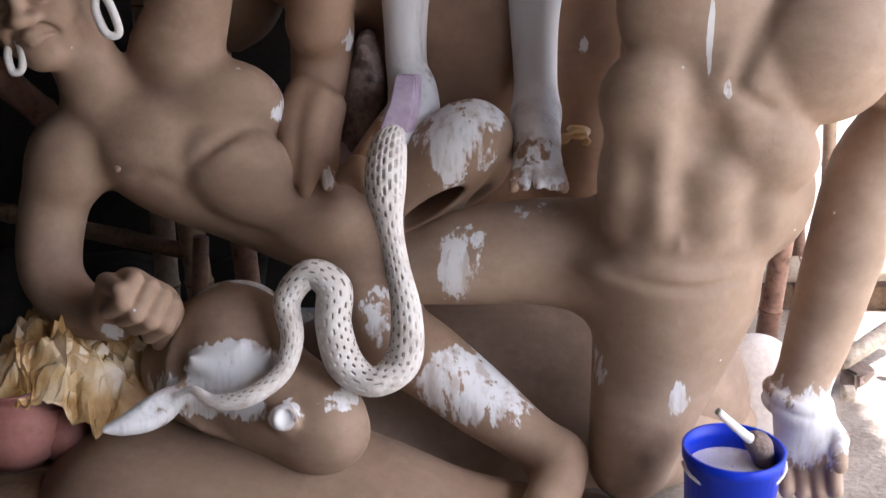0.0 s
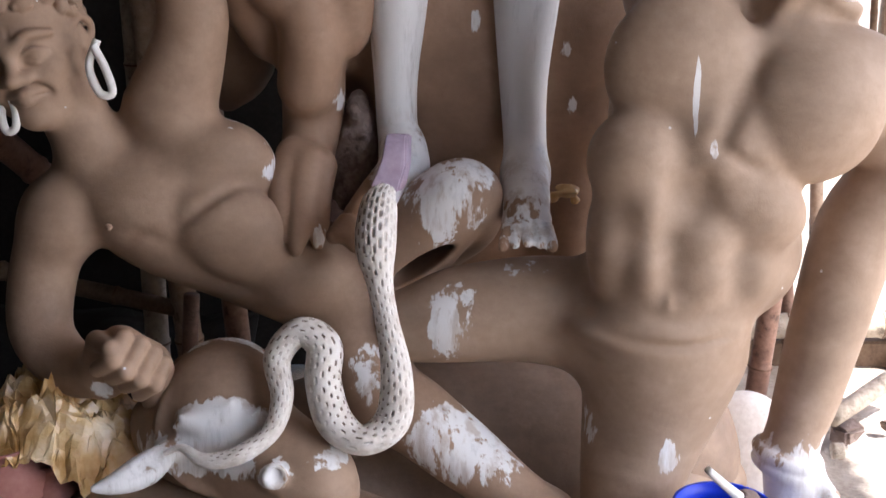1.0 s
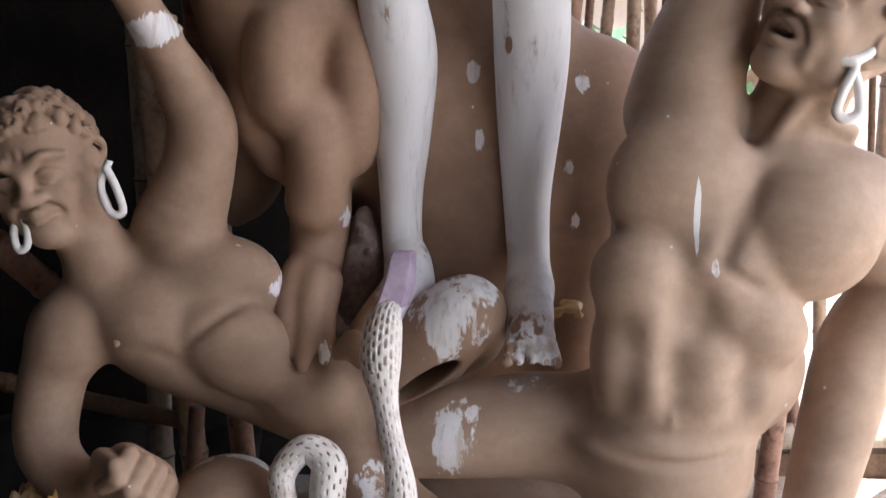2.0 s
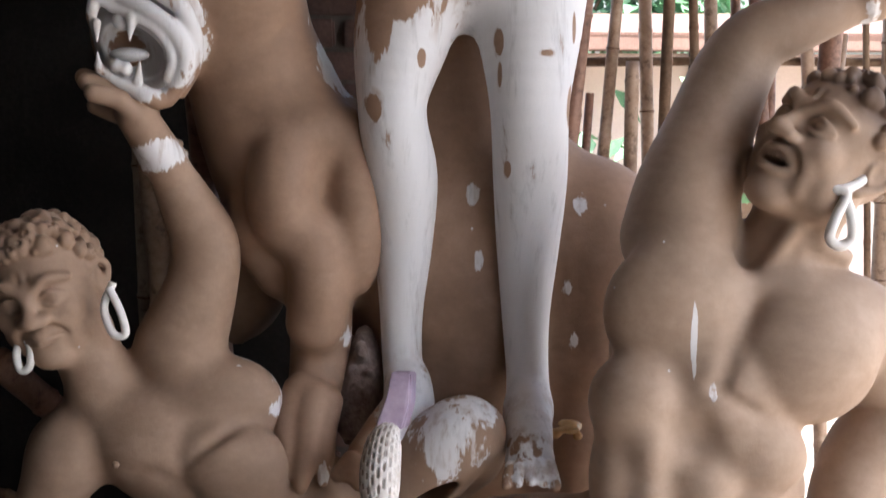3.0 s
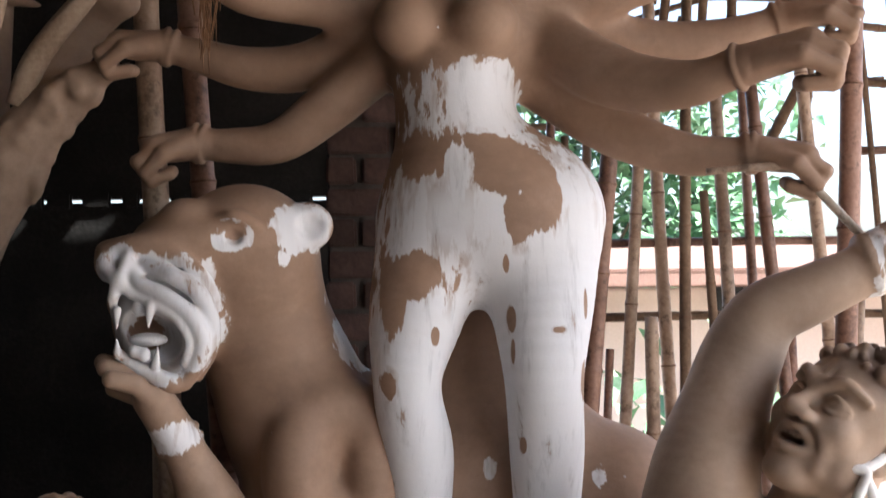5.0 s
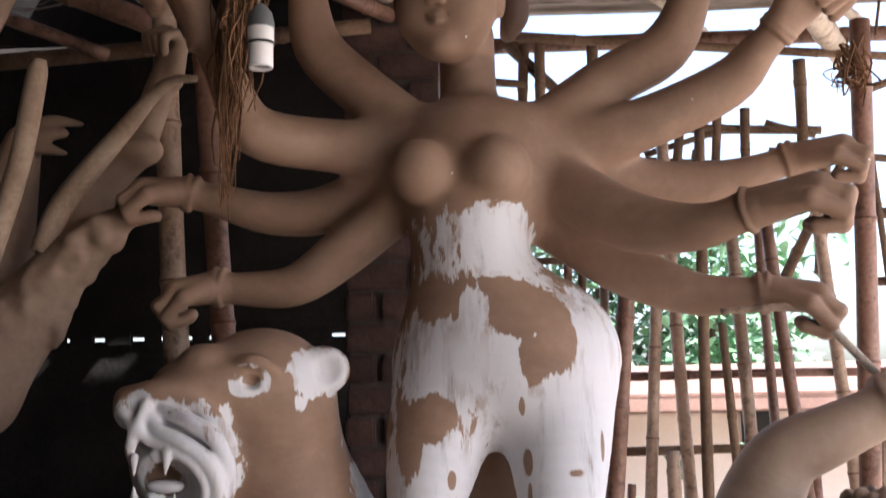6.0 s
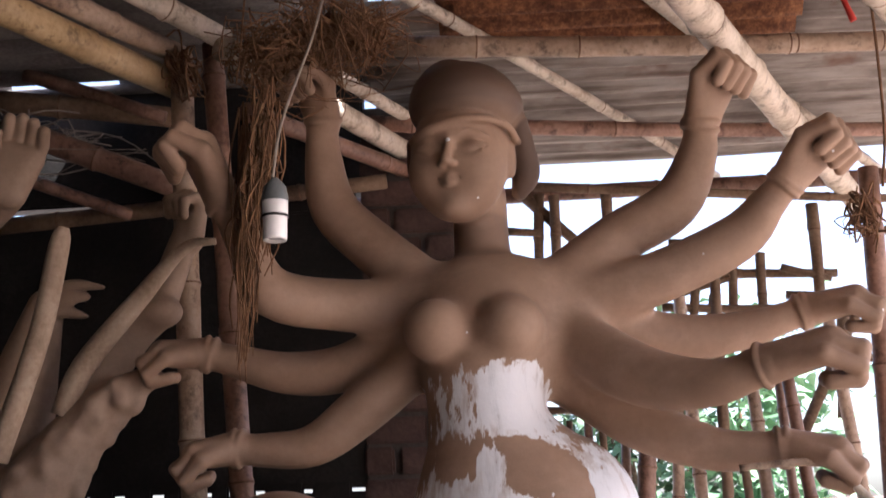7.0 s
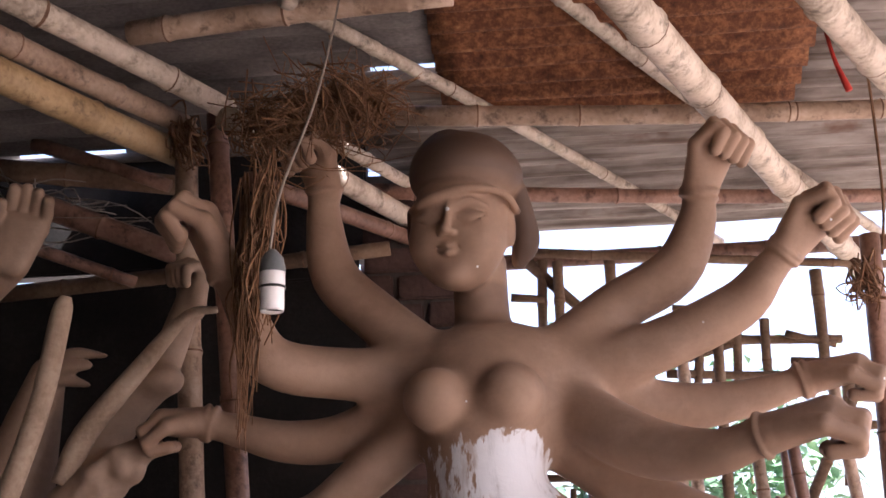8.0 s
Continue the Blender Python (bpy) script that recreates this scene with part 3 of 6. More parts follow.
def curls(s, at, e, rng, rows=90):
    """Lumps of hair pressed on over the skull."""
    for _ in range(rows):
        th, z = rng.uniform(0, 2 * math.pi), rng.uniform(-0.3, 1.0)
        if math.sin(th) > 0.3 and z < 0.5 or math.sin(th) > -0.25 and z < 0.1:
            continue
        q = math.sqrt(max(0.0, 1 - z * z))
        p = at(math.cos(th) * q * 1.03, math.sin(th) * q * 1.16 - 0.12, 0.38 + z * 1.08)
        r = rng.uniform(0.07, 0.17) * e
        s.ball(p, (r, r * rng.uniform(0.7, 1.2), r * rng.uniform(0.7, 1.3)), 0.002)
        if rng.random() < 0.4:
            s.ball(p + (p - at(0, -0.1, 0.3)) * 0.1, r * 0.42, 0.002, True)


# ---- the shed: ground, walls, posts, roof ----
rng = random.Random(7)


def ground_sheet():
    n, half = 90, 60.0
    g = np.linspace(-1, 1, n)
    g = np.sign(g) * np.abs(g) ** 2.6 * half
    verts = [(x, y + 2, 0.02 * noise.noise((x * 1.7, y * 1.7, 0)) - 0.02) for y in g for x in g]
    faces = [(j * n + i, j * n + i + 1, (j + 1) * n + i + 1, (j + 1) * n + i) for j in range(n - 1) for i in range(n - 1)]
    return tagged(new("ground", mesh_of("ground", verts, faces, FLOOR)), "trodden grey-brown earth floor and yard", "ground", kind="structure")


ground_sheet()


def slab(name, at, size, material, label, jitter=0.0):
    ob = new(name, box_mesh(name, size, material, rng, jitter, 0.006))
    ob.location = at
    return tagged(ob, label, "wall", kind="structure")


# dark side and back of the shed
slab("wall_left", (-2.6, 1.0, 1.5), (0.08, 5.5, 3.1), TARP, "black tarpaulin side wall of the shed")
# the front screen is added out of view, so the left stays darker
slab("wall_front", (-0.35, -1.7, 1.5), (4.5, 0.08, 3.1), TARP, "unseen black screen added in front to keep light off the left")
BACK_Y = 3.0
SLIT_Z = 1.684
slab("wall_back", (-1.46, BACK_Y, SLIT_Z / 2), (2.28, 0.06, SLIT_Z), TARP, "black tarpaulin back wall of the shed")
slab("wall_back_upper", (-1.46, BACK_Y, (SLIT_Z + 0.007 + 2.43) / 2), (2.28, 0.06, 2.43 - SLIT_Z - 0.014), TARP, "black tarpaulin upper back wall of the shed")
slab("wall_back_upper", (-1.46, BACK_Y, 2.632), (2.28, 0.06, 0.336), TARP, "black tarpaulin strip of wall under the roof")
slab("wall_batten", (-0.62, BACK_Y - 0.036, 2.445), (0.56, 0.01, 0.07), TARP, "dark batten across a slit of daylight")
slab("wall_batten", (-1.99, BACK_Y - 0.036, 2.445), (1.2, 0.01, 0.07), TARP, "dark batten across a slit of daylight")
x = -2.58
while x < -0.4:
    # battens that cross the slit between the two sheets
    w = rng.uniform(0.015, 0.09) if x < -0.62 else 0.1
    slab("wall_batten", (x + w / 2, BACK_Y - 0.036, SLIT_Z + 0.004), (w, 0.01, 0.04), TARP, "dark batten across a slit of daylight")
    x += w + rng.uniform(0.006, 0.03)


def brick_column(at, width, depth, z0, z1):
    """A pier of old bricks in staggered courses."""
    col = tagged(new("wall_pier", box_mesh("wall_pier", (width - 0.016, depth - 0.016, z1 - z0), MORTAR)), "dark old brick pier behind the goddess", "brick pier", kind="structure")
    col.location = (at[0], at[1], (z0 + z1) / 2)
    me = [box_mesh("brick", (w - 0.012, 0.1, 0.068), BRICK, rng, 0.003, 0.006) for w in (width * 0.66, width * 0.34)]
    z, k = z0 + 0.04, 0
    while z < z1 - 0.04:
        for i in (0, 1):
            b = new("brick", me[i if k % 2 else 1 - i])
            w = (width * 0.66, width * 0.34)[i if k % 2 else 1 - i]
            x0 = -width / 2 if i == 0 else width / 2 - w
            b.parent = col
            b.location = (x0 + w / 2 + rng.uniform(-0.003, 0.003), -depth / 2 + 0.045 + rng.uniform(-0.004, 0.004), z - (z0 + z1) / 2)
        z += 0.078
        k += 1
    return col


brick_column((-0.205, 3.12), 0.26, 0.3, 0.0, 2.7)

# ---- roof ----
EAVE_Y, EAVE_Z, SLOPE = 3.45, 2.67, 0.07


def roof_z(y):
    return EAVE_Z + SLOPE * (EAVE_Y - y)


def roof_sheet(name, x0, x1, y0, y1, lift, material, label, wave=0.085, amp=0.014, sag=0.012):
    """Corrugated sheet whose ridges run along x."""
    ys = np.arange(y0, y1, wave / 8)
    xs = np.linspace(x0, x1, 14)
    verts, faces = [], []
    for y in ys:
        for x in xs:
            verts.append((x, y, roof_z(y) + lift + amp * math.sin(2 * math.pi * y / wave) + sag * noise.noise((x * 1.3, y * 1.9, lift * 90))))
    n = len(xs)
    for j in range(len(ys) - 1):
        for i in range(n - 1):
            faces.append((j * n + i, j * n + i + 1, (j + 1) * n + i + 1, (j + 1) * n + i))
    ob = new(name, mesh_of(name, verts, faces, material))
    sol = ob.modifiers.new("thick", "SOLIDIFY")
    sol.thickness = 0.002
    return tagged(ob, label, "roof sheet", kind="structure")


roof_sheet("ceiling", -0.3, 3.0, 2.58, 3.66, 0.08, SHEET, "weathered grey corrugated roof sheets, carried on unseen to hold off light over bamboo")
roof_sheet("ceiling_rusted", -0.08, 0.78, 1.5, 2.74, 0.024, RUST, "heavily rusted corrugated roof sheet")
# unseen reach of these sheets is chosen to keep sun and sky off the statues
roof_sheet("ceiling_front", 0.7, 3.0, -1.7, 2.8, 0.055, SHEET, "weathered grey corrugated roof sheets, carried on unseen to hold off light")
roof_sheet("ceiling_front", -2.6, 0.75, -1.7, 1.8, 0.0, SHEET, "weathered grey corrugated roof sheets, carried on unseen to hold off light")
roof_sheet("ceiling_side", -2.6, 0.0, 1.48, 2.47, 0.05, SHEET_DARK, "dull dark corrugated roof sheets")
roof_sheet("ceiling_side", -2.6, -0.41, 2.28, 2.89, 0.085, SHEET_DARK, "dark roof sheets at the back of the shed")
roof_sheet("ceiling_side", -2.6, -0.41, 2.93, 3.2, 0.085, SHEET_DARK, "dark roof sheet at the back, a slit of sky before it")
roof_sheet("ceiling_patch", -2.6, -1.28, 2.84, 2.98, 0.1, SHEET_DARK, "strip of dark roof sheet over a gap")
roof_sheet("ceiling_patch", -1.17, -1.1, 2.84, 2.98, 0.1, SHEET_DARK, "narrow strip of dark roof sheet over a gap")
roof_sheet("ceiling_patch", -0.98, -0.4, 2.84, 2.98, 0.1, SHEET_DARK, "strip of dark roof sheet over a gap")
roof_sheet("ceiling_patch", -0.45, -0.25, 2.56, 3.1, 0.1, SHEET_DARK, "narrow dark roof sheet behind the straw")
# baffle added over the gap: stops the sun, leaves the sky in view
roof_sheet("ceiling_patch", -0.34, 0.02, 2.16, 2.56, 0.13, SHEET_DARK, "small dark sheet added above a roof gap to block the sun")


def beam(name, p0, p1, r, material, label, node=0.3, bend=0.006):
    ob = new(name, pole_mesh(name, np.zeros(3), np.array(p1) - np.array(p0), r, material, rng, node, bend, 0.9, 14))
    ob.location = p0
    return tagged(ob, label, "bamboo beam", kind="structure")


# purlins along the roof
beam("roof_purlin", (-0.179, 2.479, 2.660), (1.067, 2.629, 2.660), 0.024, BAMBOO, "brown bamboo purlin under the roof", 0.24)
beam("roof_purlin", (-0.317, 2.868, 2.620), (1.316, 3.187, 2.620), 0.021, BAMBOO_RED, "thin brown bamboo purlin under the roof", 0.26)
beam("roof_purlin", (-0.4, 3.42, 2.56), (2.5, 3.42, 2.56), 0.024, BAMBOO_RED, "brown bamboo along the eave")
beam("roof_purlin", (-0.698, 2.143, 2.740), (-0.013, 2.071, 2.740), 0.026, BAMBOO, "brown bamboo purlin under the roof")
# battens that lie skew under the sheets
beam("roof_batten", (-0.356, 2.063, 2.750), (0.724, 3.660, 2.660), 0.016, BAMBOO_PALE, "pale split-bamboo batten under the roof")
beam("roof_batten", (0.170, 2.123, 2.780), (1.259, 3.713, 2.660), 0.018, BAMBOO_PALE, "pale bamboo batten under the roof")
beam("roof_batten", (-0.347, 2.610, 2.660), (-0.093, 3.059, 2.620), 0.018, BAMBOO_PALE, "pale bamboo batten under the roof")
beam("roof_batten", (-0.530, 2.295, 2.600), (-0.121, 3.184, 2.570), 0.03, BAMBOO_PALE, "pale bamboo rafter behind the goddess")
beam("roof_batten", (-0.509, 2.421, 2.500), (-0.077, 3.223, 2.520), 0.022, BAMBOO_RED, "brown bamboo under the rafter")
# thick pale rafters
beam("roof_rafter", (0.238, 1.610, 2.520), (1.136, 3.551, 2.500), 0.036, BAMBOO_PALE, "thick pale bamboo rafter")
beam("roof_rafter", (0.589, 1.799, 2.600), (1.342, 3.013, 2.580), 0.034, BAMBOO_PALE, "thick pale bamboo rafter")
# side beams that meet the posts
beam("roof_beam", (-0.940, 1.900, 2.757), (-0.557, 2.420, 2.675), 0.029, BAMBOO_PALE, "pale bamboo beam tied to the post")
beam("roof_beam", (-0.934, 1.950, 2.673), (-0.668, 2.460, 2.661), 0.027, BAMBOO, "brown bamboo beam tied to the post")
beam("roof_beam", (-0.943, 1.980, 2.610), (-0.684, 2.520, 2.606), 0.036, BAMBOO_YELLOW, "yellow bamboo beam tied to the post", 0.4)
beam("roof_beam", (-1.120, 2.550, 2.549), (-0.692, 2.620, 2.382), 0.03, BAMBOO_RED, "reddish bamboo cross beam")
beam("roof_beam", (-1.272, 2.700, 2.520), (-0.926, 2.900, 2.413), 0.018, BAMBOO_RED, "thin reddish bamboo cross beam")
beam("roof_beam", (-1.279, 2.750, 2.698), (-0.781, 2.850, 2.655), 0.03, WOOD_OLD, "weathered cross beam")
beam("roof_beam", (-1.184, 2.800, 2.783), (-0.811, 2.800, 2.640), 0.02, BAMBOO_RED, "thin reddish bamboo cross beam")
beam("roof_beam", (-1.349, 2.920, 2.403), (-0.252, 2.920, 2.474), 0.022, WOOD_OLD, "weathered cross beam")
beam("roof_beam", (-0.852, 2.900, 2.942), (-0.442, 2.900, 3.101), 0.032, WOOD_OLD, "weathered wooden log under the roof")

# ---- posts ----
def post(p0, p1, r, material, label):
    ob = new("post", pole_mesh("post", np.zeros(3), np.array(p1) - np.array(p0), r, material, rng, 0.3, 0.006, 0.9, 16))
    ob.location = p0
    return tagged(ob, label, "bamboo post", "bamboo posts", "structure")


def plumb(a, b, z0, z1):
    """The post through a and b, from z0 to z1."""
    a, b = np.array(a), np.array(b)
    return a + (b - a) * (z0 - a[2]) / (b[2] - a[2]), a + (b - a) * (z1 - a[2]) / (b[2] - a[2])


post(*plumb((-0.620, 2.460, 1.830), (-0.667, 2.460, 2.636), 0.0, 2.66), 0.029, BAMBOO, "brown bamboo post tied to the roof beams")
post(*plumb((-0.546, 2.500, 1.830), (-0.606, 2.500, 2.676), 0.0, 2.7), 0.027, BAMBOO_RED, "reddish bamboo post tied to the roof beams")
post(*plumb((0.880, 2.720, 1.636), (0.912, 2.720, 2.239), 0.0, 2.38), 0.026, BAMBOO_RED, "reddish bamboo post at the fence")
post(*plumb((-0.622, 2.500, 0.928), (-0.623, 2.500, 1.121), 0.0, 1.5), 0.027, BAMBOO_PALE, "pale bamboo post behind the fallen demon")
beam("strut", (-0.835, 2.200, 0.804), (-0.751, 2.350, 0.643), 0.03, BAMBOO_RED, "reddish bamboo strut behind the statues")
beam("strut", (-0.512, 2.300, 0.162), (-0.489, 2.300, 0.438), 0.018, BAMBOO_RED, "short reddish bamboo stake")
beam("strut", (-0.989, 2.500, 0.433), (-0.554, 2.450, 0.353), 0.02, WOOD_OLD, "dark bamboo cross piece low behind the statues")

# ---- fence on the open side ----
fence = root("fence", (0.9, 3.2, 0), "open fence of upright bamboo stakes tied to rails", "bamboo fence", kind="structure")


def stake(p0, p1, r, material):
    me = pole_mesh("stake", np.array(p0) - np.array(fence.location), np.array(p1) - np.array(fence.location), r, material, rng, 0.22, 0.008, 0.85, 10)
    return part("stake", me, fence)


stake(*plumb((0.333, 3.020, 1.112), (0.393, 3.020, 1.838), -0.02, 2.05), 0.0258, BAMBOO_RED)
stake(*plumb((0.376, 3.050, 1.108), (0.384, 3.050, 1.396), -0.02, 1.3), 0.0129, BAMBOO_RED)
stake(*plumb((0.423, 3.080, 1.105), (0.471, 3.080, 1.830), -0.02, 2.1), 0.0172, BAMBOO)
stake(*plumb((0.559, 3.110, 1.174), (0.523, 3.110, 1.819), -0.02, 2.2), 0.0186, BAMBOO)
stake(*plumb((0.581, 3.020, 1.266), (0.584, 3.020, 1.793), -0.02, 2.2), 0.0158, WOOD_OLD)
stake(*plumb((0.639, 3.050, 1.394), (0.625, 3.050, 1.703), -0.02, 1.70), 0.0129, WOOD_OLD)
stake(*plumb((0.677, 3.080, 1.451), (0.668, 3.080, 1.756), -0.02, 2.1), 0.0186, BAMBOO)
stake(*plumb((0.766, 3.110, 1.494), (0.753, 3.110, 1.743), -0.02, 2.0), 0.0143, BAMBOO_RED)
stake(*plumb((0.796, 3.020, 1.506), (0.770, 3.020, 1.734), -0.02, 2.0), 0.0186, BAMBOO_RED)
stake(*plumb((0.493, 3.050, 1.064), (0.487, 3.050, 1.381), -0.02, 1.38), 0.0201, BAMBOO)
stake(*plumb((0.923, 3.080, 1.550), (0.911, 3.080, 1.695), -0.02, 2.1), 0.0186, BAMBOO)
stake(*plumb((0.854, 3.110, 1.172), (0.852, 3.110, 1.303), -0.02, 1.4), 0.0172, BAMBOO_RED)
stake(*plumb((0.270, 3.020, 1.743), (0.272, 3.020, 1.837), -0.02, 1.84), 0.0115, WOOD_OLD)
stake(*plumb((0.237, 3.050, 1.812), (0.242, 3.050, 1.973), -0.02, 1.9), 0.0129, BAMBOO_RED)
stake(*plumb((0.325, 3.080, 1.651), (0.335, 3.080, 1.857), -0.02, 1.85), 0.0143, BAMBOO)
stake(*plumb((0.191, 3.110, 1.804), (0.193, 3.110, 1.849), -0.02, 1.85), 0.0100, WOOD_OLD)
stake(*plumb((1.081, 3.110, 1.535), (1.055, 3.110, 1.973), -0.02, 2.3), 0.0093, WOOD_OLD)
stake(*plumb((1.139, 3.110, 1.534), (1.135, 3.110, 1.972), -0.02, 2.3), 0.0217, BAMBOO)
stake(*plumb((1.213, 3.020, 1.530), (1.187, 3.020, 1.955), -0.02, 2.3), 0.0170, BAMBOO_RED)
stake(*plumb((1.324, 3.050, 1.530), (1.348, 3.050, 1.958), -0.02, 2.2), 0.0186, BAMBOO)
stake(*plumb((1.465, 3.080, 1.530), (1.439, 3.080, 1.962), -0.02, 2.2), 0.0186, BAMBOO)
stake(*plumb((0.995, 3.050, 1.218), (1.014, 3.050, 1.448), -0.02, 1.45), 0.0170, BAMBOO)


def rail(p0, p1, r, material):
    me = pole_mesh("rail", np.array(p0) - np.array(fence.location), np.array(p1) - np.array(fence.location), r, material, rng, 0.25, 0.006, 0.9, 10)
    return part("rail", me, fence)


rail((0.376, 3.120, 1.570), (1.310, 3.120, 1.565), 0.012, BAMBOO_RED)
rail((0.374, 3.120, 1.378), (1.309, 3.120, 1.378), 0.012, WOOD_OLD)
rail((0.114, 3.120, 1.881), (0.401, 3.120, 1.869), 0.01, WOOD_OLD)
rail((1.006, 3.120, 1.803), (1.311, 3.120, 1.811), 0.012, BAMBOO_RED)
rail((0.906, 3.120, 1.988), (1.312, 3.120, 1.965), 0.011, WOOD_OLD)
rail((0.1, 3.0, 0.085), (2.6, 3.0, 0.1), 0.035, BAMBOO_PALE)
# dark board added below the low rail, in place of the shade under it
board = part("shade_board", box_mesh("shade_board", (2.4, 0.03, 0.14), WOOD_OLD, rng, 0.004, 0.004), fence)
board.location = (0.5, -0.17, -0.02)
# lighter sticks of the upper lattice
stake((0.102, 3.300, 2.554), (1.171, 3.300, 2.457), 0.0143, WOOD_OLD)
stake((0.053, 3.320, 2.425), (0.151, 3.320, 2.415), 0.0127, WOOD_OLD)
stake((0.444, 3.340, 2.284), (0.982, 3.340, 2.259), 0.0143, WOOD_OLD)
stake((0.479, 3.300, 2.176), (0.867, 3.300, 2.154), 0.0127, WOOD_OLD)
stake((0.513, 3.320, 2.370), (0.736, 3.320, 2.353), 0.0095, WOOD_OLD)
stake((0.834, 3.340, 2.202), (1.203, 3.340, 2.167), 0.0127, WOOD_OLD)
stake((1.095, 3.300, 2.359), (1.226, 3.300, 2.401), 0.0127, WOOD_OLD)
stake((0.930, 3.320, 2.002), (1.177, 3.320, 2.022), 0.0127, WOOD_OLD)
stake((0.150, 3.340, 2.537), (0.139, 3.340, 2.286), 0.0159, WOOD_OLD)
stake((0.192, 3.300, 2.520), (0.187, 3.300, 2.275), 0.0159, WOOD_OLD)
stake((0.344, 3.320, 2.532), (0.342, 3.320, 2.405), 0.0175, WOOD_OLD)
stake((0.100, 3.340, 2.540), (0.279, 3.340, 2.362), 0.0175, WOOD_OLD)
stake((0.922, 3.300, 2.455), (0.917, 3.300, 2.157), 0.0175, WOOD_OLD)
stake((0.768, 3.320, 2.324), (0.762, 3.320, 2.121), 0.0143, WOOD_OLD)
stake((0.696, 3.340, 2.374), (0.678, 3.340, 2.128), 0.0143, WOOD_OLD)
stake((0.588, 3.300, 2.337), (0.564, 3.300, 2.143), 0.0143, WOOD_OLD)
stake((0.551, 3.320, 2.343), (0.547, 3.320, 2.244), 0.0111, WOOD_OLD)
stake((0.629, 3.340, 2.212), (0.607, 3.340, 2.115), 0.0111, WOOD_OLD)
stake((0.979, 3.300, 2.186), (0.944, 3.300, 1.846), 0.0175, WOOD_OLD)
stake((0.829, 3.320, 1.792), (1.046, 3.320, 2.187), 0.0159, WOOD_OLD)
stake((0.485, 3.340, 2.202), (0.731, 3.340, 2.272), 0.0095, WOOD_OLD)
stake((0.819, 3.300, 2.275), (0.955, 3.300, 2.236), 0.0111, WOOD_OLD)

# ---- outside ----
def far_house():
    h = root("far_house", (2.6, 7.2, 0), "low pinkish house with a rusty tin roof", "house")
    me = box_mesh("wall", (5.4, 2.0, 1.45), HOUSE, rng, 0.01, 0.01)
    w = part("wall", me, h)
    w.location = (0, 0, 0.725)
    me = box_mesh("roof", (5.9, 2.7, 0.06), ROOFTIN, rng, 0.02, 0.01)
    r = part("roof", me, h)
    r.location, r.rotation_euler = (0, -0.1, 1.62), (radians(5), 0, 0)
    for x in (-1.2, 0.9):
        d = part("door", box_mesh("door", (0.5, 0.05, 0.95), WOOD_OLD, rng, 0.004, 0.006), h)
        d.location = (x, -1.01, 0.5)
    # plain dark block set in the wall, standing in for a dark drum
    w = part("drum_block", box_mesh("drum_block", (0.16, 0.05, 0.3), TARP, rng, 0.002, 0.006), h)
    w.location = (1.345 - 2.6, -1.01, 1.396)


far_house()


def leafy(name, at, spread, height, count, seed, label):
    """A broad-leaved bush or tree outside: stem, limbs and many single leaves."""
    q = random.Random(seed)
    t = root(name, at, label, "tree")
    line = smooth_line([(0, 0, 0), (0.05, 0.02, height * 0.4), (-0.04, 0.05, height * 0.75)], 5)
    v, f = tube(line, np.linspace(0.06, 0.025, len(line)), 10)
    part("trunk", mesh_of("trunk", v, f, WOOD_OLD), t)
    verts, faces = [], []
    hubs = [(q.gauss(0, spread * 0.45), q.gauss(0, spread * 0.3), height * q.uniform(0.3, 1.0)) for _ in range(26)]
    for h in hubs[:9]:
        v, f = tube(smooth_line([(0, 0, height * 0.35), (h[0] * 0.5, h[1] * 0.5, (h[2] + height * 0.4) / 2), h], 4), np.linspace(0.025, 0.008, 9), 7)
        part("limb", mesh_of("limb", v, f, WOOD_OLD), t)
    for _ in range(count):
        h = q.choice(hubs)
        c = Vector((h[0] + q.gauss(0, 0.28), h[1] + q.gauss(0, 0.25), max(0.05, h[2] + q.gauss(0, 0.24))))
        m = Euler((q.uniform(-1.0, 0.6), q.uniform(-0.7, 0.7), q.uniform(0, 6.28))).to_matrix()
        l, w = q.uniform(0.1, 0.2), q.uniform(0.025, 0.05)
        base = len(verts)
        for x, y, z in ((0, 0, 0), (w, l * 0.4, 0.01), (0, l, -0.03), (-w, l * 0.4, 0.01), (0, l * 0.45, -0.008)):
            verts.append(c + m @ Vector((x, y, z)))
        faces += [(base, base + 1, base + 4), (base + 1, base + 2, base + 4), (base + 2, base + 3, base + 4), (base + 3, base, base + 4)]
    part("crown", mesh_of("crown", verts, faces, LEAF), t)


leafy("tree", (1.72, 9.4, 0), 0.55, 3.0, 2300, 1, "leafy green tree behind the far house")
leafy("tree", (0.85, 9.2, 0), 0.45, 3.2, 2000, 2, "tall leafy green tree outside the fence")
leafy("tree", (0.75, 5.0, 0), 0.3, 0.75, 500, 4, "low green bush outside the fence")

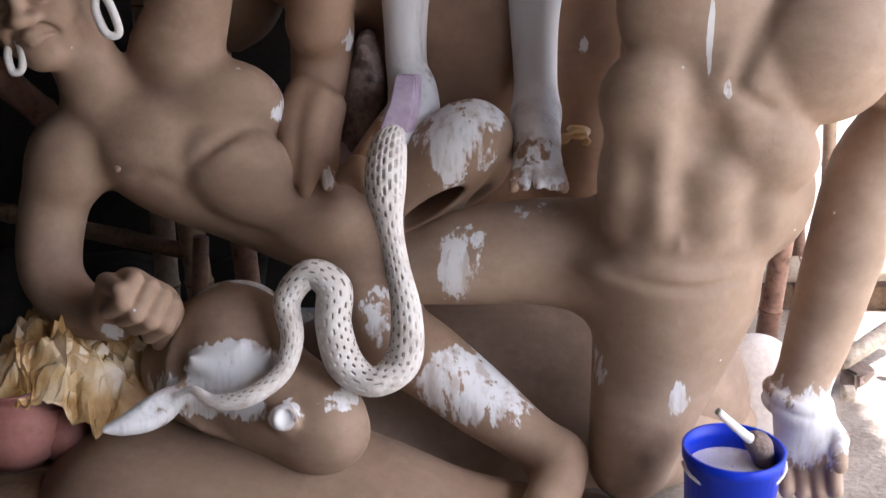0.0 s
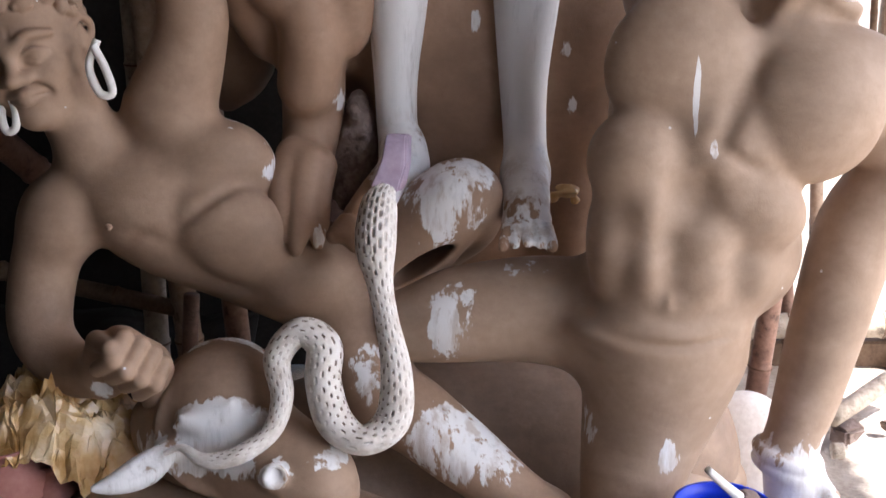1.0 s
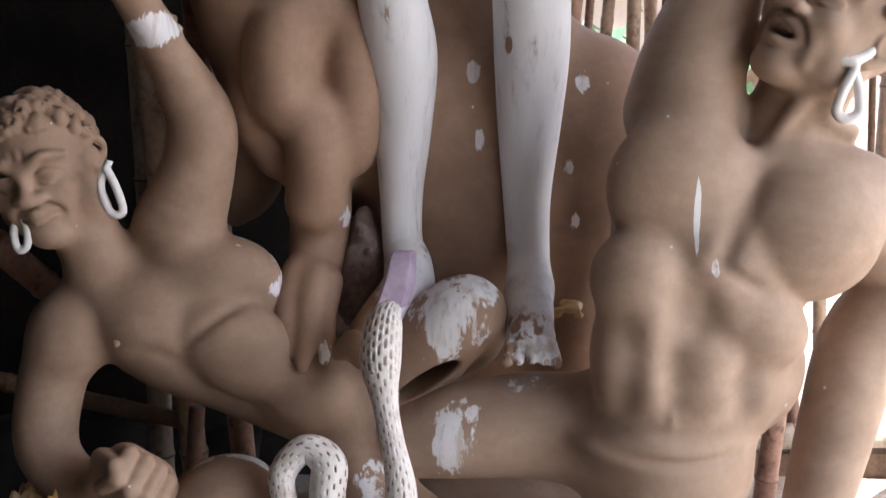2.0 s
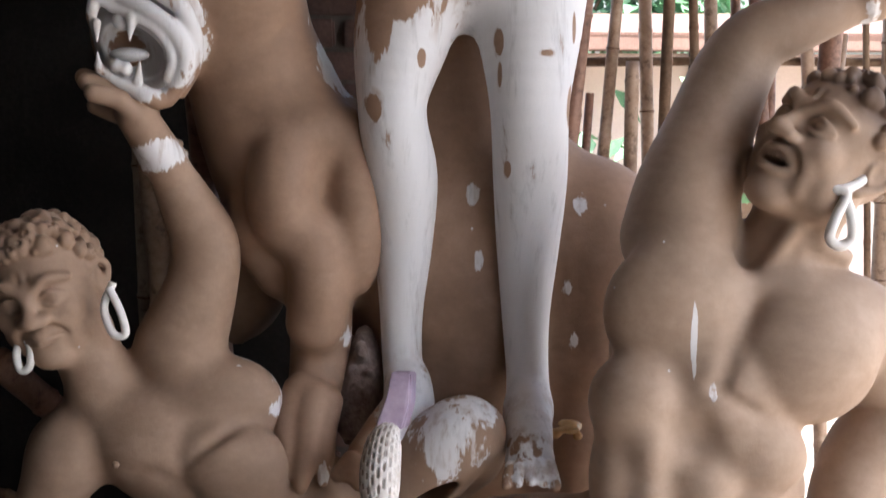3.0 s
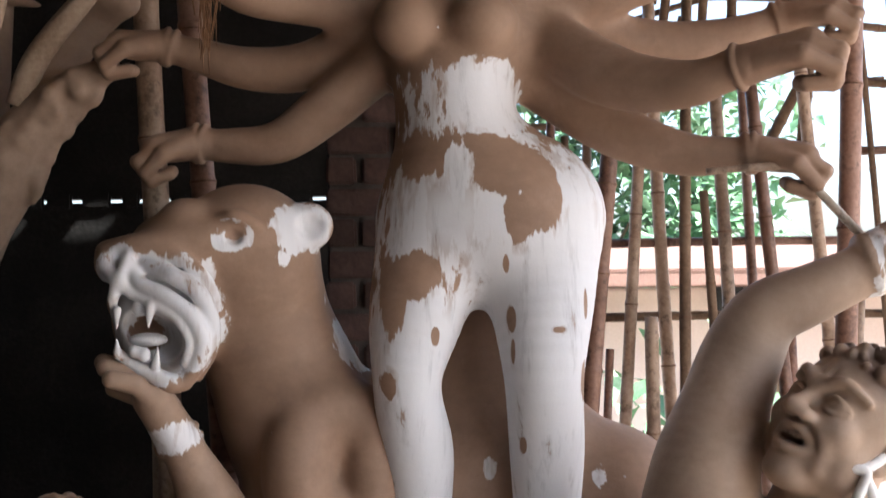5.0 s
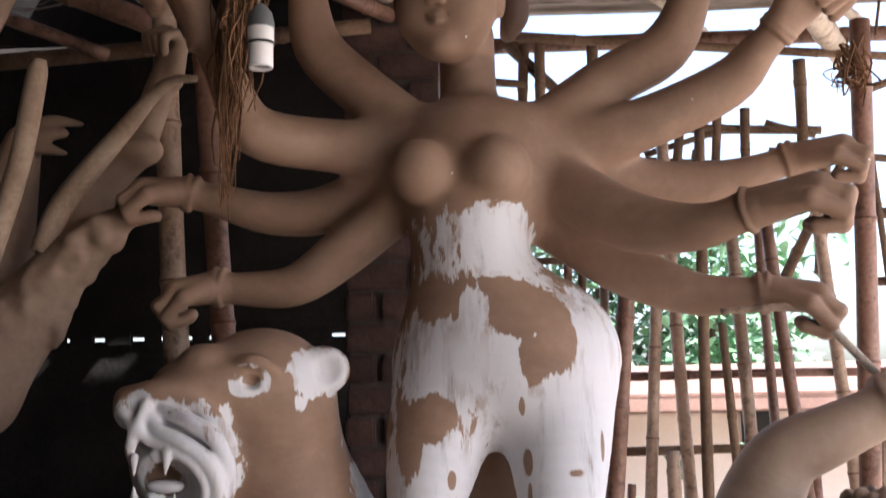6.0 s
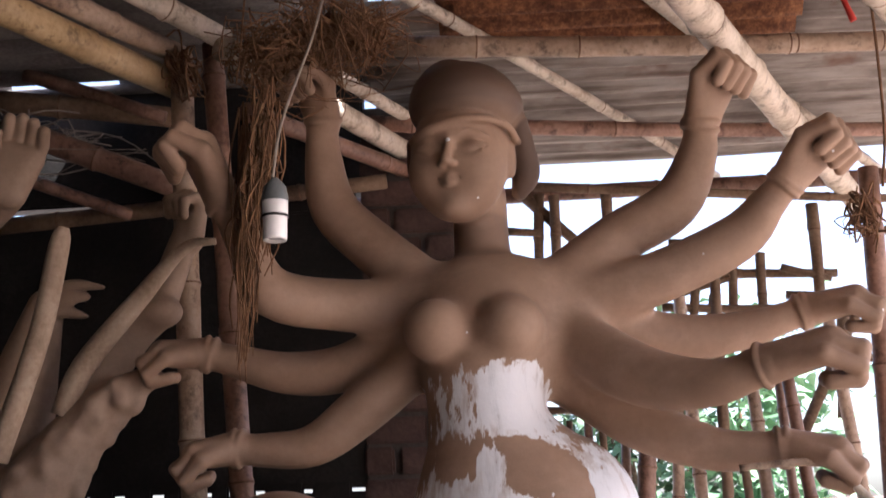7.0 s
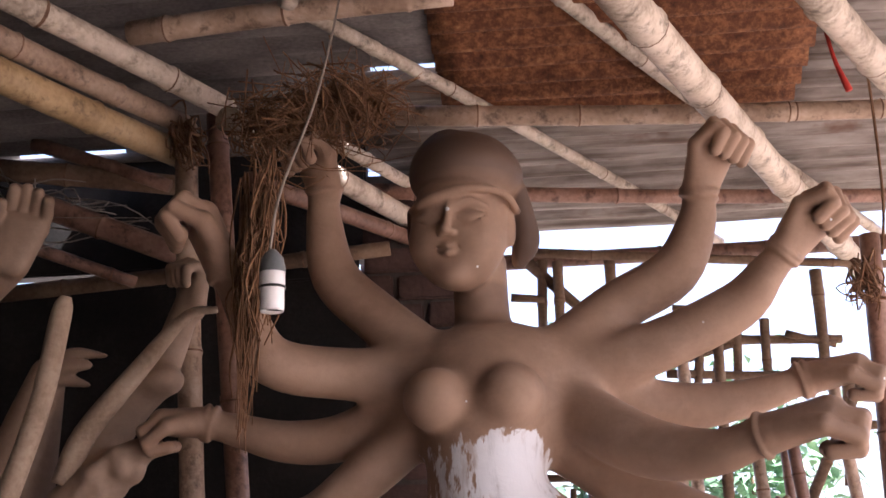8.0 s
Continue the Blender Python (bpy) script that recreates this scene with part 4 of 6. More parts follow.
# ---- the clay group ----
def goddess():
    s = Clay()
    # standing legs and feet
    s.chain((-0.029, 2.220, 1.557, 0.111), (-0.066, 2.170, 1.410, 0.087), (-0.083, 2.140, 1.287, 0.062), (-0.068, 2.170, 1.160, 0.067), (-0.065, 2.190, 1.034, 0.055), (-0.068, 2.190, 0.906, 0.041), (-0.066, 2.180, 0.811, 0.038), (-0.057, 2.160, 0.781, 0.043))
    s.chain((-0.050, 2.140, 0.739, 0.045), (-0.089, 2.080, 0.709, 0.041), (-0.129, 2.020, 0.683, 0.029))
    s.chain((0.156, 2.230, 1.567, 0.125), (0.163, 2.180, 1.429, 0.096), (0.163, 2.140, 1.295, 0.072), (0.168, 2.170, 1.158, 0.068), (0.167, 2.190, 1.035, 0.059), (0.165, 2.190, 0.896, 0.045), (0.169, 2.180, 0.790, 0.040), (0.170, 2.150, 0.742, 0.043))
    s.chain((0.167, 2.120, 0.718, 0.044), (0.165, 2.060, 0.697, 0.043), (0.164, 2.025, 0.677, 0.035))
    for x in (-0.028, 0.0, 0.028):
        s.cap((0.166, 2.060, 0.697, 0.028), (*(np.array((0.164, 2.020, 0.674)) + np.array((x, 0, 0))), 0.017), 0.012)
    for i in range(5):
        s.cap(toe_at(0, i, 0), toe_at(0, i, 1), 0.0015)
        s.cap(toe_at(1, i, 0), toe_at(1, i, 1), 0.0015)
    # hips, belly and chest
    s.ball((0.072, 2.240, 1.621), (0.185, 0.12, 0.14), 0.08)
    s.chain((0.076, 2.230, 1.584, 0.149), (0.025, 2.220, 1.691, 0.126), (0.008, 2.220, 1.788, 0.112), (0.013, 2.240, 1.901, 0.122), k=0.06)
    s.ball((0.025, 2.250, 1.958), (0.165, 0.1, 0.14), 0.06)
    s.ball((0.022, 2.270, 2.011), (0.17, 0.085, 0.08), 0.05)
    s.ball((-0.080, 2.145, 1.937), (0.06, 0.058, 0.06), 0.018)
    s.ball((0.061, 2.145, 1.934), (0.066, 0.062, 0.065), 0.018)
    # neck, head, hair
    s.chain((0.017, 2.280, 2.042, 0.072), (0.011, 2.285, 2.113, 0.057), (0.009, 2.280, 2.230, 0.055), k=0.02)
    at = face(s, (-0.019, 2.200, 2.279), (0.03, -0.05, 1), (-0.22, -1, -0.16), 0.1)
    # close cap with a stepped hem, and hair gathered behind the ear
    s.ball((-0.007, 2.225, 2.400), (0.115, 0.135, 0.07), 0.005)
    s.ball((-0.018, 2.235, 2.437), (0.094, 0.105, 0.056), 0.04)
    s.ball((-0.044, 2.235, 2.476), (0.035, 0.045, 0.028), 0.045)
    s.chain((-0.116, 2.160, 2.317, 0.0058), (-0.074, 2.105, 2.324, 0.0079), (0.004, 2.090, 2.334, 0.0090), (0.068, 2.125, 2.331, 0.0080), (0.094, 2.180, 2.311, 0.0070), k=0.01)
    s.chain((0.094, 2.230, 2.369, 0.0215), (0.103, 2.250, 2.314, 0.0263), (0.106, 2.260, 2.269, 0.0286), (0.092, 2.270, 2.234, 0.0166), k=0.01)
    s.chain((-0.117, 2.220, 2.330, 0.0142), (-0.113, 2.230, 2.272, 0.0165), (-0.095, 2.240, 2.227, 0.0118), k=0.01)
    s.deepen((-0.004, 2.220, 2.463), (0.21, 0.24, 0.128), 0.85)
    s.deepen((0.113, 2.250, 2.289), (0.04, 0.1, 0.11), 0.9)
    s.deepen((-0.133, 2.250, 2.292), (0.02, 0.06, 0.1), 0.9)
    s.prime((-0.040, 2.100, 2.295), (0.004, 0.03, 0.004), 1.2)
    # neck below the chin, made darker through the tone field
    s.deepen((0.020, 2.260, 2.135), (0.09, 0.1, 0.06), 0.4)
    # five arms on one side
    arm(s, (-0.108, 2.280, 2.048, 0.057), (-0.206, 2.300, 2.138, 0.053), (-0.292, 2.300, 2.229, 0.050), (-0.311, 2.280, 2.341, 0.038), (-0.307, 2.260, 2.408, 0.029), (-0.323, 2.250, 2.468, 0.035), n=(-0.5, -0.6, -0.2), size=0.053)
    arm(s, (-0.108, 2.270, 2.006, 0.063), (-0.262, 2.240, 2.012, 0.052), (-0.396, 2.180, 2.032, 0.049), (-0.448, 2.160, 2.131, 0.037), (-0.487, 2.150, 2.213, 0.028), (-0.524, 2.130, 2.299, 0.036), n=(-0.9, -0.35, 0), size=0.068, bangles=2)
    arm(s, (-0.135, 2.300, 1.961, 0.052), (-0.276, 2.320, 1.900, 0.048), (-0.392, 2.320, 1.894, 0.043), (-0.494, 2.310, 1.920, 0.034), (-0.559, 2.300, 1.938, 0.027), (-0.630, 2.290, 1.940, 0.034), n=(-0.25, 0.1, -0.9), size=0.056, bangles=2)
    arm(s, (-0.126, 2.270, 1.899, 0.051), (-0.240, 2.280, 1.808, 0.049), (-0.335, 2.280, 1.744, 0.041), (-0.430, 2.280, 1.738, 0.034), (-0.494, 2.280, 1.744, 0.028), (-0.556, 2.270, 1.734, 0.033), n=(-0.25, 0.1, -0.9), size=0.056, bangles=2)
    # and five on the other
    arm(s, (0.158, 2.280, 2.040, 0.056), (0.284, 2.300, 2.134, 0.053), (0.402, 2.290, 2.199, 0.051), (0.451, 2.260, 2.288, 0.040), (0.461, 2.240, 2.353, 0.028), (0.493, 2.220, 2.428, 0.034), n=(0.6, -0.75, -0.1), size=0.056, bangles=2)
    arm(s, (0.183, 2.270, 1.997, 0.060), (0.352, 2.260, 2.041, 0.052), (0.511, 2.250, 2.110, 0.048), (0.572, 2.220, 2.169, 0.036), (0.611, 2.200, 2.209, 0.027), (0.665, 2.180, 2.267, 0.033), n=(0.6, -0.65, -0.3), size=0.058, bangles=2)
    arm(s, (0.193, 2.300, 1.968, 0.056), (0.384, 2.340, 1.933, 0.050), (0.531, 2.340, 1.944, 0.038), (0.647, 2.320, 1.974, 0.027), (0.726, 2.300, 1.986, 0.033), n=(0.3, 0.1, -0.9), size=0.058, bangles=2)
    arm(s, (0.178, 2.240, 1.925, 0.059), (0.304, 2.140, 1.832, 0.056), (0.413, 2.060, 1.806, 0.042), (0.495, 2.020, 1.827, 0.031), (0.591, 2.000, 1.852, 0.031), n=(0.35, 0.1, -0.9), size=0.066)
    arm(s, (0.177, 2.280, 1.847, 0.055), (0.306, 2.240, 1.753, 0.051), (0.425, 2.200, 1.701, 0.041), (0.499, 2.180, 1.695, 0.034), (0.552, 2.170, 1.697, 0.028), (0.624, 2.160, 1.687, 0.031), n=(0.3, 0.1, -0.9), size=0.058, bangles=2)
    # white priming up to the waist, with bare clay showing through
    s.prime((-0.062, 2.140, 1.072), (0.13, 0.25, 0.36), 1.7)
    s.prime((0.164, 2.140, 1.053), (0.15, 0.25, 0.4), 2.2)
    s.prime((0.169, 2.120, 1.408), (0.17, 0.25, 0.33), 2.2)
    s.prime((-0.055, 2.120, 1.328), (0.12, 0.25, 0.16), 1.5)
    s.prime((-0.049, 2.100, 0.754), (0.07, 0.15, 0.12), 1.6)
    s.prime((0.063, 2.120, 1.795), (0.1, 0.16, 0.078), 1.9)
    s.bare((-0.077, 2.120, 1.904), (0.075, 0.2, 0.045), 1.0)
    s.bare((-0.016, 2.100, 1.784), (0.012, 0.1, 0.07), 0.2)
    s.prime((-0.058, 2.120, 1.772), (0.09, 0.16, 0.085), 0.3)
    s.prime((0.004, 2.120, 1.581), (0.15, 0.2, 0.13), 0.85)
    s.prime((0.197, 2.140, 1.568), (0.1, 0.25, 0.16), 1.6)
    s.prime((-0.089, 2.140, 1.574), (0.08, 0.2, 0.1), 0.45)
    s.bare((0.108, 2.120, 1.665), (0.085, 0.2, 0.05), 0.9)
    s.bare((0.162, 2.120, 1.618), (0.042, 0.2, 0.07), 0.8)
    s.bare((0.121, 2.120, 1.584), (0.035, 0.2, 0.06), 0.5)
    s.bare((0.048, 2.120, 1.708), (0.1, 0.2, 0.028), 0.8)
    s.bare((-0.055, 2.120, 1.695), (0.075, 0.2, 0.06), 0.5)
    s.bare((-0.107, 2.140, 1.761), (0.04, 0.2, 0.12), 0.35)
    s.prime((0.015, 2.100, 1.666), (0.028, 0.12, 0.05), 0.9)
    s.bare((-0.064, 2.120, 1.482), (0.06, 0.2, 0.055), 0.6)
    s.bare((-0.108, 2.120, 1.448), (0.032, 0.2, 0.09), 0.7)
    s.bare((-0.115, 2.100, 1.289), (0.022, 0.06, 0.03), 0.3)
    # chips in the priming
    for c, r in (((0.105, 2.100, 1.400), (0.008, 0.05, 0.024)), ((0.188, 2.090, 1.382), (0.012, 0.05, 0.007)), ((0.123, 2.100, 1.178), (0.006, 0.05, 0.017)), ((0.097, 2.100, 1.500), (0.006, 0.05, 0.018)),
                 ((-0.030, 2.100, 1.373), (0.008, 0.05, 0.018)), ((0.107, 2.100, 1.343), (0.004, 0.05, 0.025)), ((0.238, 2.100, 1.427), (0.004, 0.06, 0.03)), ((0.232, 2.100, 1.287), (0.006, 0.06, 0.04))):
        s.bare(c, r, 1.0)
    s.prime((0.164, 2.050, 0.715), (0.08, 0.15, 0.12), 0.9)
    s.bare((0.150, 1.990, 0.701), (0.06, 0.08, 0.03), 0.1)
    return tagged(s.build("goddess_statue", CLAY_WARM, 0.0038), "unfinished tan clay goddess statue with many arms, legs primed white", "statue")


def toe_at(foot, i, end):
    """The root or the tip of a toe."""
    if foot == 0:
        rows = ((0.126, 1.990, 0.673), (0.197, 1.990, 0.673), 0.0092), ((0.119, 1.955, 0.647), (0.203, 1.955, 0.649), 0.0098)
    else:
        rows = ((-0.150, 1.985, 0.684), (-0.112, 1.985, 0.654), 0.0125), ((-0.169, 1.950, 0.667), (-0.134, 1.950, 0.649), 0.0115)
    a, b, r = rows[end]
    p = np.array(a) + (np.array(b) - np.array(a)) * i / 4
    return (*(p + np.array((0, 0, 0.006 * math.sin(i * 0.8)))), r * (1.25 if i == (0 if foot else 4) else 1))


def fallen_demon():
    s = Clay()
    rnd = random.Random(3)
    # trunk, from the neck down to the hips
    s.chain((-0.573, 2.100, 0.728, 0.101), (-0.481, 2.100, 0.676, 0.120), (-0.356, 2.120, 0.612, 0.116), (-0.234, 2.120, 0.546, 0.105), (-0.131, 2.120, 0.491, 0.100), k=0.05)
    s.ball((-0.391, 2.100, 0.748), (0.11, 0.08, 0.085), 0.06)
    s.ball((-0.512, 2.030, 0.705), (0.085, 0.055, 0.08), 0.03)
    s.ball((-0.388, 2.065, 0.777), (0.09, 0.05, 0.06), 0.045)
    s.ball((-0.354, 2.025, 0.656), (0.13, 0.065, 0.085), 0.008, turn=((0.86, 0, -0.5), (0, 1, 0), (0.5, 0, 0.86)))
    s.ball((-0.230, 2.030, 0.560), (0.08, 0.05, 0.06), 0.03)
    s.ball((-0.552, 1.965, 0.679), 0.009, 0.006)
    s.groove((-0.458, 1.985, 0.594, 0.0053), (-0.443, 1.970, 0.660, 0.0074), (-0.415, 1.970, 0.695, 0.0073), (-0.368, 1.985, 0.726, 0.0073), (-0.309, 2.020, 0.755, 0.0052), k=0.014)
    s.groove((-0.540, 1.975, 0.638, 0.0043), (-0.499, 1.972, 0.659, 0.0064), (-0.453, 1.975, 0.638, 0.0053), k=0.02)
    s.groove((-0.540, 2.010, 0.818, 0.0053), (-0.463, 1.995, 0.839, 0.0063), (-0.388, 2.010, 0.862, 0.0052), k=0.03)
    s.chain((-0.590, 2.080, 0.758, 0.070), (-0.608, 2.060, 0.823, 0.060), (-0.624, 2.050, 0.873, 0.058), k=0.03)
    at = face(s, (-0.677, 2.030, 0.966), (-0.22, -0.12, 0.97), (0.02, -1, -0.22), 0.09, calm=False)
    curls(s, at, 0.09, rnd, 420)
    # the arm that hangs down to a fist
    s.ball((-0.655, 2.050, 0.669), 0.072, 0.03)
    s.chain((-0.654, 2.050, 0.684, 0.065), (-0.692, 2.040, 0.583, 0.060), (-0.696, 2.000, 0.480, 0.056), (-0.637, 1.950, 0.431, 0.049), (-0.564, 1.900, 0.436, 0.043), k=0.03)
    fist(s, (-0.506, 1.860, 0.489), (0.6, -0.3, 0.5), (0.2, -0.9, -0.2), 0.062)
    s.chain((-0.473, 1.870, 0.464, 0.034), (-0.460, 1.900, 0.383, 0.039), k=0.02)
    # the arm raised to the lion's jaw
    arm(s, (-0.464, 2.100, 0.859, 0.082), (-0.425, 2.100, 0.963, 0.065), (-0.416, 2.100, 1.045, 0.060), (-0.447, 2.080, 1.128, 0.046), (-0.481, 2.060, 1.204, 0.032), (-0.510, 2.040, 1.263, 0.039), n=(-0.6, -0.3, 0.5), size=0.07, bangles=2, open_hand=True)
    # drawn-up knee under the goddess's foot
    s.chain((-0.109, 2.120, 0.524, 0.096), (-0.024, 2.090, 0.631, 0.083), (0.051, 2.060, 0.707, 0.070), (0.068, 2.120, 0.644, 0.054), (0.017, 2.200, 0.576, 0.052), k=0.04)
    # outstretched leg and foot
    s.chain((-0.151, 2.100, 0.464, 0.100), (-0.107, 2.020, 0.362, 0.082), (-0.024, 1.960, 0.323, 0.069), (0.066, 1.930, 0.259, 0.062), (0.146, 1.900, 0.207, 0.050), (0.201, 1.880, 0.168, 0.052), k=0.03)
    s.chain((0.201, 1.880, 0.168, 0.052), (0.196, 1.820, 0.152, 0.047), (0.167, 1.760, 0.145, 0.038), k=0.02)
    s.prime((0.065, 1.880, 0.307), (0.11, 0.12, 0.065), 0.42)
    s.prime((0.006, 2.020, 0.723), (0.07, 0.1, 0.075), 0.35)
    s.prime((0.073, 2.020, 0.763), (0.05, 0.1, 0.03), 0.4)
    s.prime((-0.480, 2.040, 1.210), (0.05, 0.06, 0.03), 1.2)
    s.prime((-0.555, 1.860, 0.427), (0.02, 0.05, 0.02), 0.9)
    # thin white rim along the shoulder's edge, in three marks
    s.prime((-0.361, 2.110, 0.822), (0.03, 0.07, 0.022), 0.8)
    s.prime((-0.330, 2.110, 0.792), (0.03, 0.07, 0.022), 0.9)
    s.prime((-0.293, 2.110, 0.753), (0.03, 0.07, 0.022), 0.9)
    s.prime((-0.118, 1.950, 0.415), (0.03, 0.06, 0.05), 0.4)
    s.ball((-0.019, 2.000, 0.592), (0.068, 0.2, 0.017), 0.012, True, ((0.83, 0, 0.56), (0, 1, 0), (-0.56, 0, 0.83)))
    return tagged(s.build("fallen_demon_statue", CLAY, 0.0042), "tan clay statue of a fallen demon with white earrings", "statue")


def kneeling_demon():
    s = Clay()
    rnd = random.Random(5)
    s.chain((0.392, 1.980, 0.499, 0.154), (0.405, 1.980, 0.603, 0.136), (0.433, 1.990, 0.721, 0.144), (0.476, 2.000, 0.816, 0.156), k=0.05)
    s.ball((0.517, 2.020, 0.882), (0.215, 0.11, 0.15), 0.06)
    # chest plates with a sharp lower edge
    s.ball((0.400, 1.935, 0.957), (0.125, 0.062, 0.125), 0.025)
    s.ball((0.605, 1.925, 0.885), (0.128, 0.082, 0.118), 0.01)
    s.ball((0.649, 1.955, 0.945), (0.13, 0.06, 0.08), 0.04)
    s.groove((0.268, 1.880, 0.889, 0.0038), (0.331, 1.862, 0.899, 0.0067), (0.406, 1.848, 0.871, 0.0057), (0.452, 1.846, 0.845, 0.0067), (0.513, 1.850, 0.809, 0.0059), (0.597, 1.850, 0.783, 0.0059), (0.653, 1.860, 0.793, 0.0030), k=0.016)
    s.groove((0.513, 1.885, 0.974, 0.0049), (0.483, 1.868, 0.914, 0.0097), (0.456, 1.850, 0.855, 0.0068), k=0.025)
    # ribs, flank and belly muscles
    s.ball((0.537, 1.985, 0.635), (0.1, 0.095, 0.12), 0.05)
    s.ball((0.329, 1.905, 0.810), (0.08, 0.064, 0.085), 0.022)
    s.ball((0.523, 1.902, 0.734), (0.095, 0.064, 0.072), 0.02, turn=((0.9, 0, -0.43), (0, 1, 0), (0.43, 0, 0.9)))
    s.ball((0.299, 1.910, 0.678), (0.045, 0.055, 0.11), 0.02)
    s.ball((0.349, 1.882, 0.730), (0.038, 0.048, 0.055), 0.032)
    s.ball((0.350, 1.878, 0.640), (0.038, 0.048, 0.058), 0.032)
    s.ball((0.439, 1.882, 0.682), (0.05, 0.048, 0.04), 0.032)
    s.ball((0.441, 1.880, 0.617), (0.052, 0.048, 0.042), 0.032)
    s.ball((0.524, 1.915, 0.623), (0.055, 0.06, 0.075), 0.025)
    s.ball((0.412, 1.898, 0.573), (0.118, 0.058, 0.042), 0.02)
    s.ball((0.383, 1.905, 0.522), (0.15, 0.07, 0.036), 0.032)
    s.ball((0.420, 1.835, 0.767), (0.03, 0.028, 0.036), 0.03, True)
    s.groove((0.385, 1.830, 0.786, 0.0048), (0.378, 1.820, 0.724, 0.0058), (0.378, 1.818, 0.669, 0.0058), (0.379, 1.820, 0.625, 0.0039), k=0.035)
    s.groove((0.424, 1.840, 0.770, 0.0077), (0.471, 1.832, 0.726, 0.0058), (0.520, 1.830, 0.722, 0.0029), k=0.022)
    s.groove((0.275, 1.855, 0.628, 0.0049), (0.325, 1.834, 0.581, 0.0059), (0.404, 1.828, 0.559, 0.0070), (0.488, 1.838, 0.577, 0.0050), (0.523, 1.845, 0.612, 0.0030), k=0.014)
    s.groove((0.235, 1.890, 0.561, 0.0071), (0.283, 1.850, 0.533, 0.0080), (0.347, 1.832, 0.518, 0.0080), (0.421, 1.832, 0.515, 0.0080), (0.500, 1.855, 0.526, 0.0061), k=0.01)
    s.ball((0.383, 1.842, 0.588), (0.006, 0.01, 0.016), 0.008)
    # raised arm
    s.chain((0.413, 2.020, 1.070, 0.0999), (0.432, 2.040, 1.154, 0.0903), (0.470, 2.070, 1.247, 0.0780), (0.506, 2.080, 1.340, 0.0701), (0.545, 2.070, 1.404, 0.0596), (0.614, 2.060, 1.437, 0.0525), (0.687, 2.060, 1.469, 0.0466), (0.730, 2.060, 1.488, 0.0448), k=0.03)
    s.ring((0.716, 2.060, 1.488), (1, 0, 0.3), 0.046, 0.011)
    s.ring((0.737, 2.060, 1.494), (1, 0, 0.3), 0.046, 0.011)
    fist(s, (0.833, 2.060, 1.545), (1, 0, 0.3), (0, -0.8, 0.4), 0.058)
    s.cap((0.730, 2.060, 1.488, 0.0448), (0.800, 2.060, 1.532, 0.037))
    # neck with taut cords, and head thrown back
    s.chain((0.582, 2.020, 0.972, 0.088), (0.601, 2.010, 1.073, 0.076), (0.632, 2.000, 1.161, 0.074), k=0.03)
    s.chain((0.680, 1.960, 1.045, 0.0143), (0.636, 1.945, 1.076, 0.0151), (0.652, 1.940, 1.134, 0.0141), k=0.02)
    s.chain((0.545, 1.950, 1.028, 0.0090), (0.572, 1.935, 1.078, 0.0119), (0.604, 1.935, 1.125, 0.0120), k=0.018)
    s.chain((0.452, 1.955, 0.989, 0.0100), (0.523, 1.935, 1.002, 0.0159), (0.598, 1.935, 1.002, 0.0151), k=0.03)
    at = face(s, (0.643, 1.975, 1.213), (0.58, 0.1, 0.81), (-0.8, -0.58, 0.46), 0.103, calm=False, mouth=0.07)
    curls(s, at, 0.103, rnd, 420)
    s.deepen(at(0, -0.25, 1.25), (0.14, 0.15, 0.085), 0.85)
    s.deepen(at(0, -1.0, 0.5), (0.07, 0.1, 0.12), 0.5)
    # shade of the mouth hollow, put into the clay's tone
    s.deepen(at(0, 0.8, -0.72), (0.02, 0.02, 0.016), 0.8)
    # arm that props on the ground
    s.chain((0.719, 2.040, 0.898, 0.099), (0.821, 2.030, 0.789, 0.080), (0.748, 2.020, 0.662, 0.075), (0.699, 1.980, 0.509, 0.067), (0.664, 1.950, 0.382, 0.058), (0.630, 1.920, 0.287, 0.046), k=0.03)
    for q in (0, 1):
        s.ring((0.628, 1.920, 0.275) + np.array((0.0, 0.0, -0.022)) * q, (0.25, 0.0, 1), 0.052, 0.012)
    fist(s, (0.638, 1.880, 0.202), (0.1, -0.4, -0.8), (-0.3, -0.9, 0.2), 0.06, True)
    s.cap((0.630, 1.920, 0.287, 0.044), (0.640, 1.900, 0.219, 0.046))
    # kneeling leg, and the thigh stretched along the ground
    s.chain((0.411, 1.980, 0.445, 0.140), (0.378, 1.950, 0.327, 0.113), (0.342, 1.900, 0.207, 0.082), (0.334, 1.900, 0.162, 0.071), k=0.04)
    s.chain((0.338, 1.920, 0.145, 0.067), (0.463, 2.100, 0.073, 0.067), (0.611, 2.300, 0.029, 0.063), k=0.03)
    s.chain((0.309, 2.020, 0.494, 0.106), (0.178, 2.030, 0.507, 0.096), (0.046, 2.020, 0.500, 0.086), (-0.032, 2.020, 0.484, 0.071), k=0.04)
    s.prime((0.033, 1.930, 0.523), (0.036, 0.06, 0.085), 0.4)
    s.prime((0.155, 1.950, 0.608), (0.05, 0.06, 0.02), 0.55)
    s.prime((0.634, 1.900, 0.241), (0.1, 0.1, 0.07), 1.2)
    s.prime((0.727, 2.060, 1.491), (0.022, 0.07, 0.075), 1.4)
    s.prime((0.406, 1.850, 0.306), (0.02, 0.05, 0.035), 0.55)
    s.prime((0.268, 1.880, 0.350), (0.015, 0.05, 0.04), 0.45)
    s.prime((0.415, 1.880, 0.925), (0.006, 0.07, 0.07), 1.6)
    s.prime((0.444, 1.860, 0.839), (0.007, 0.07, 0.016), 0.3)
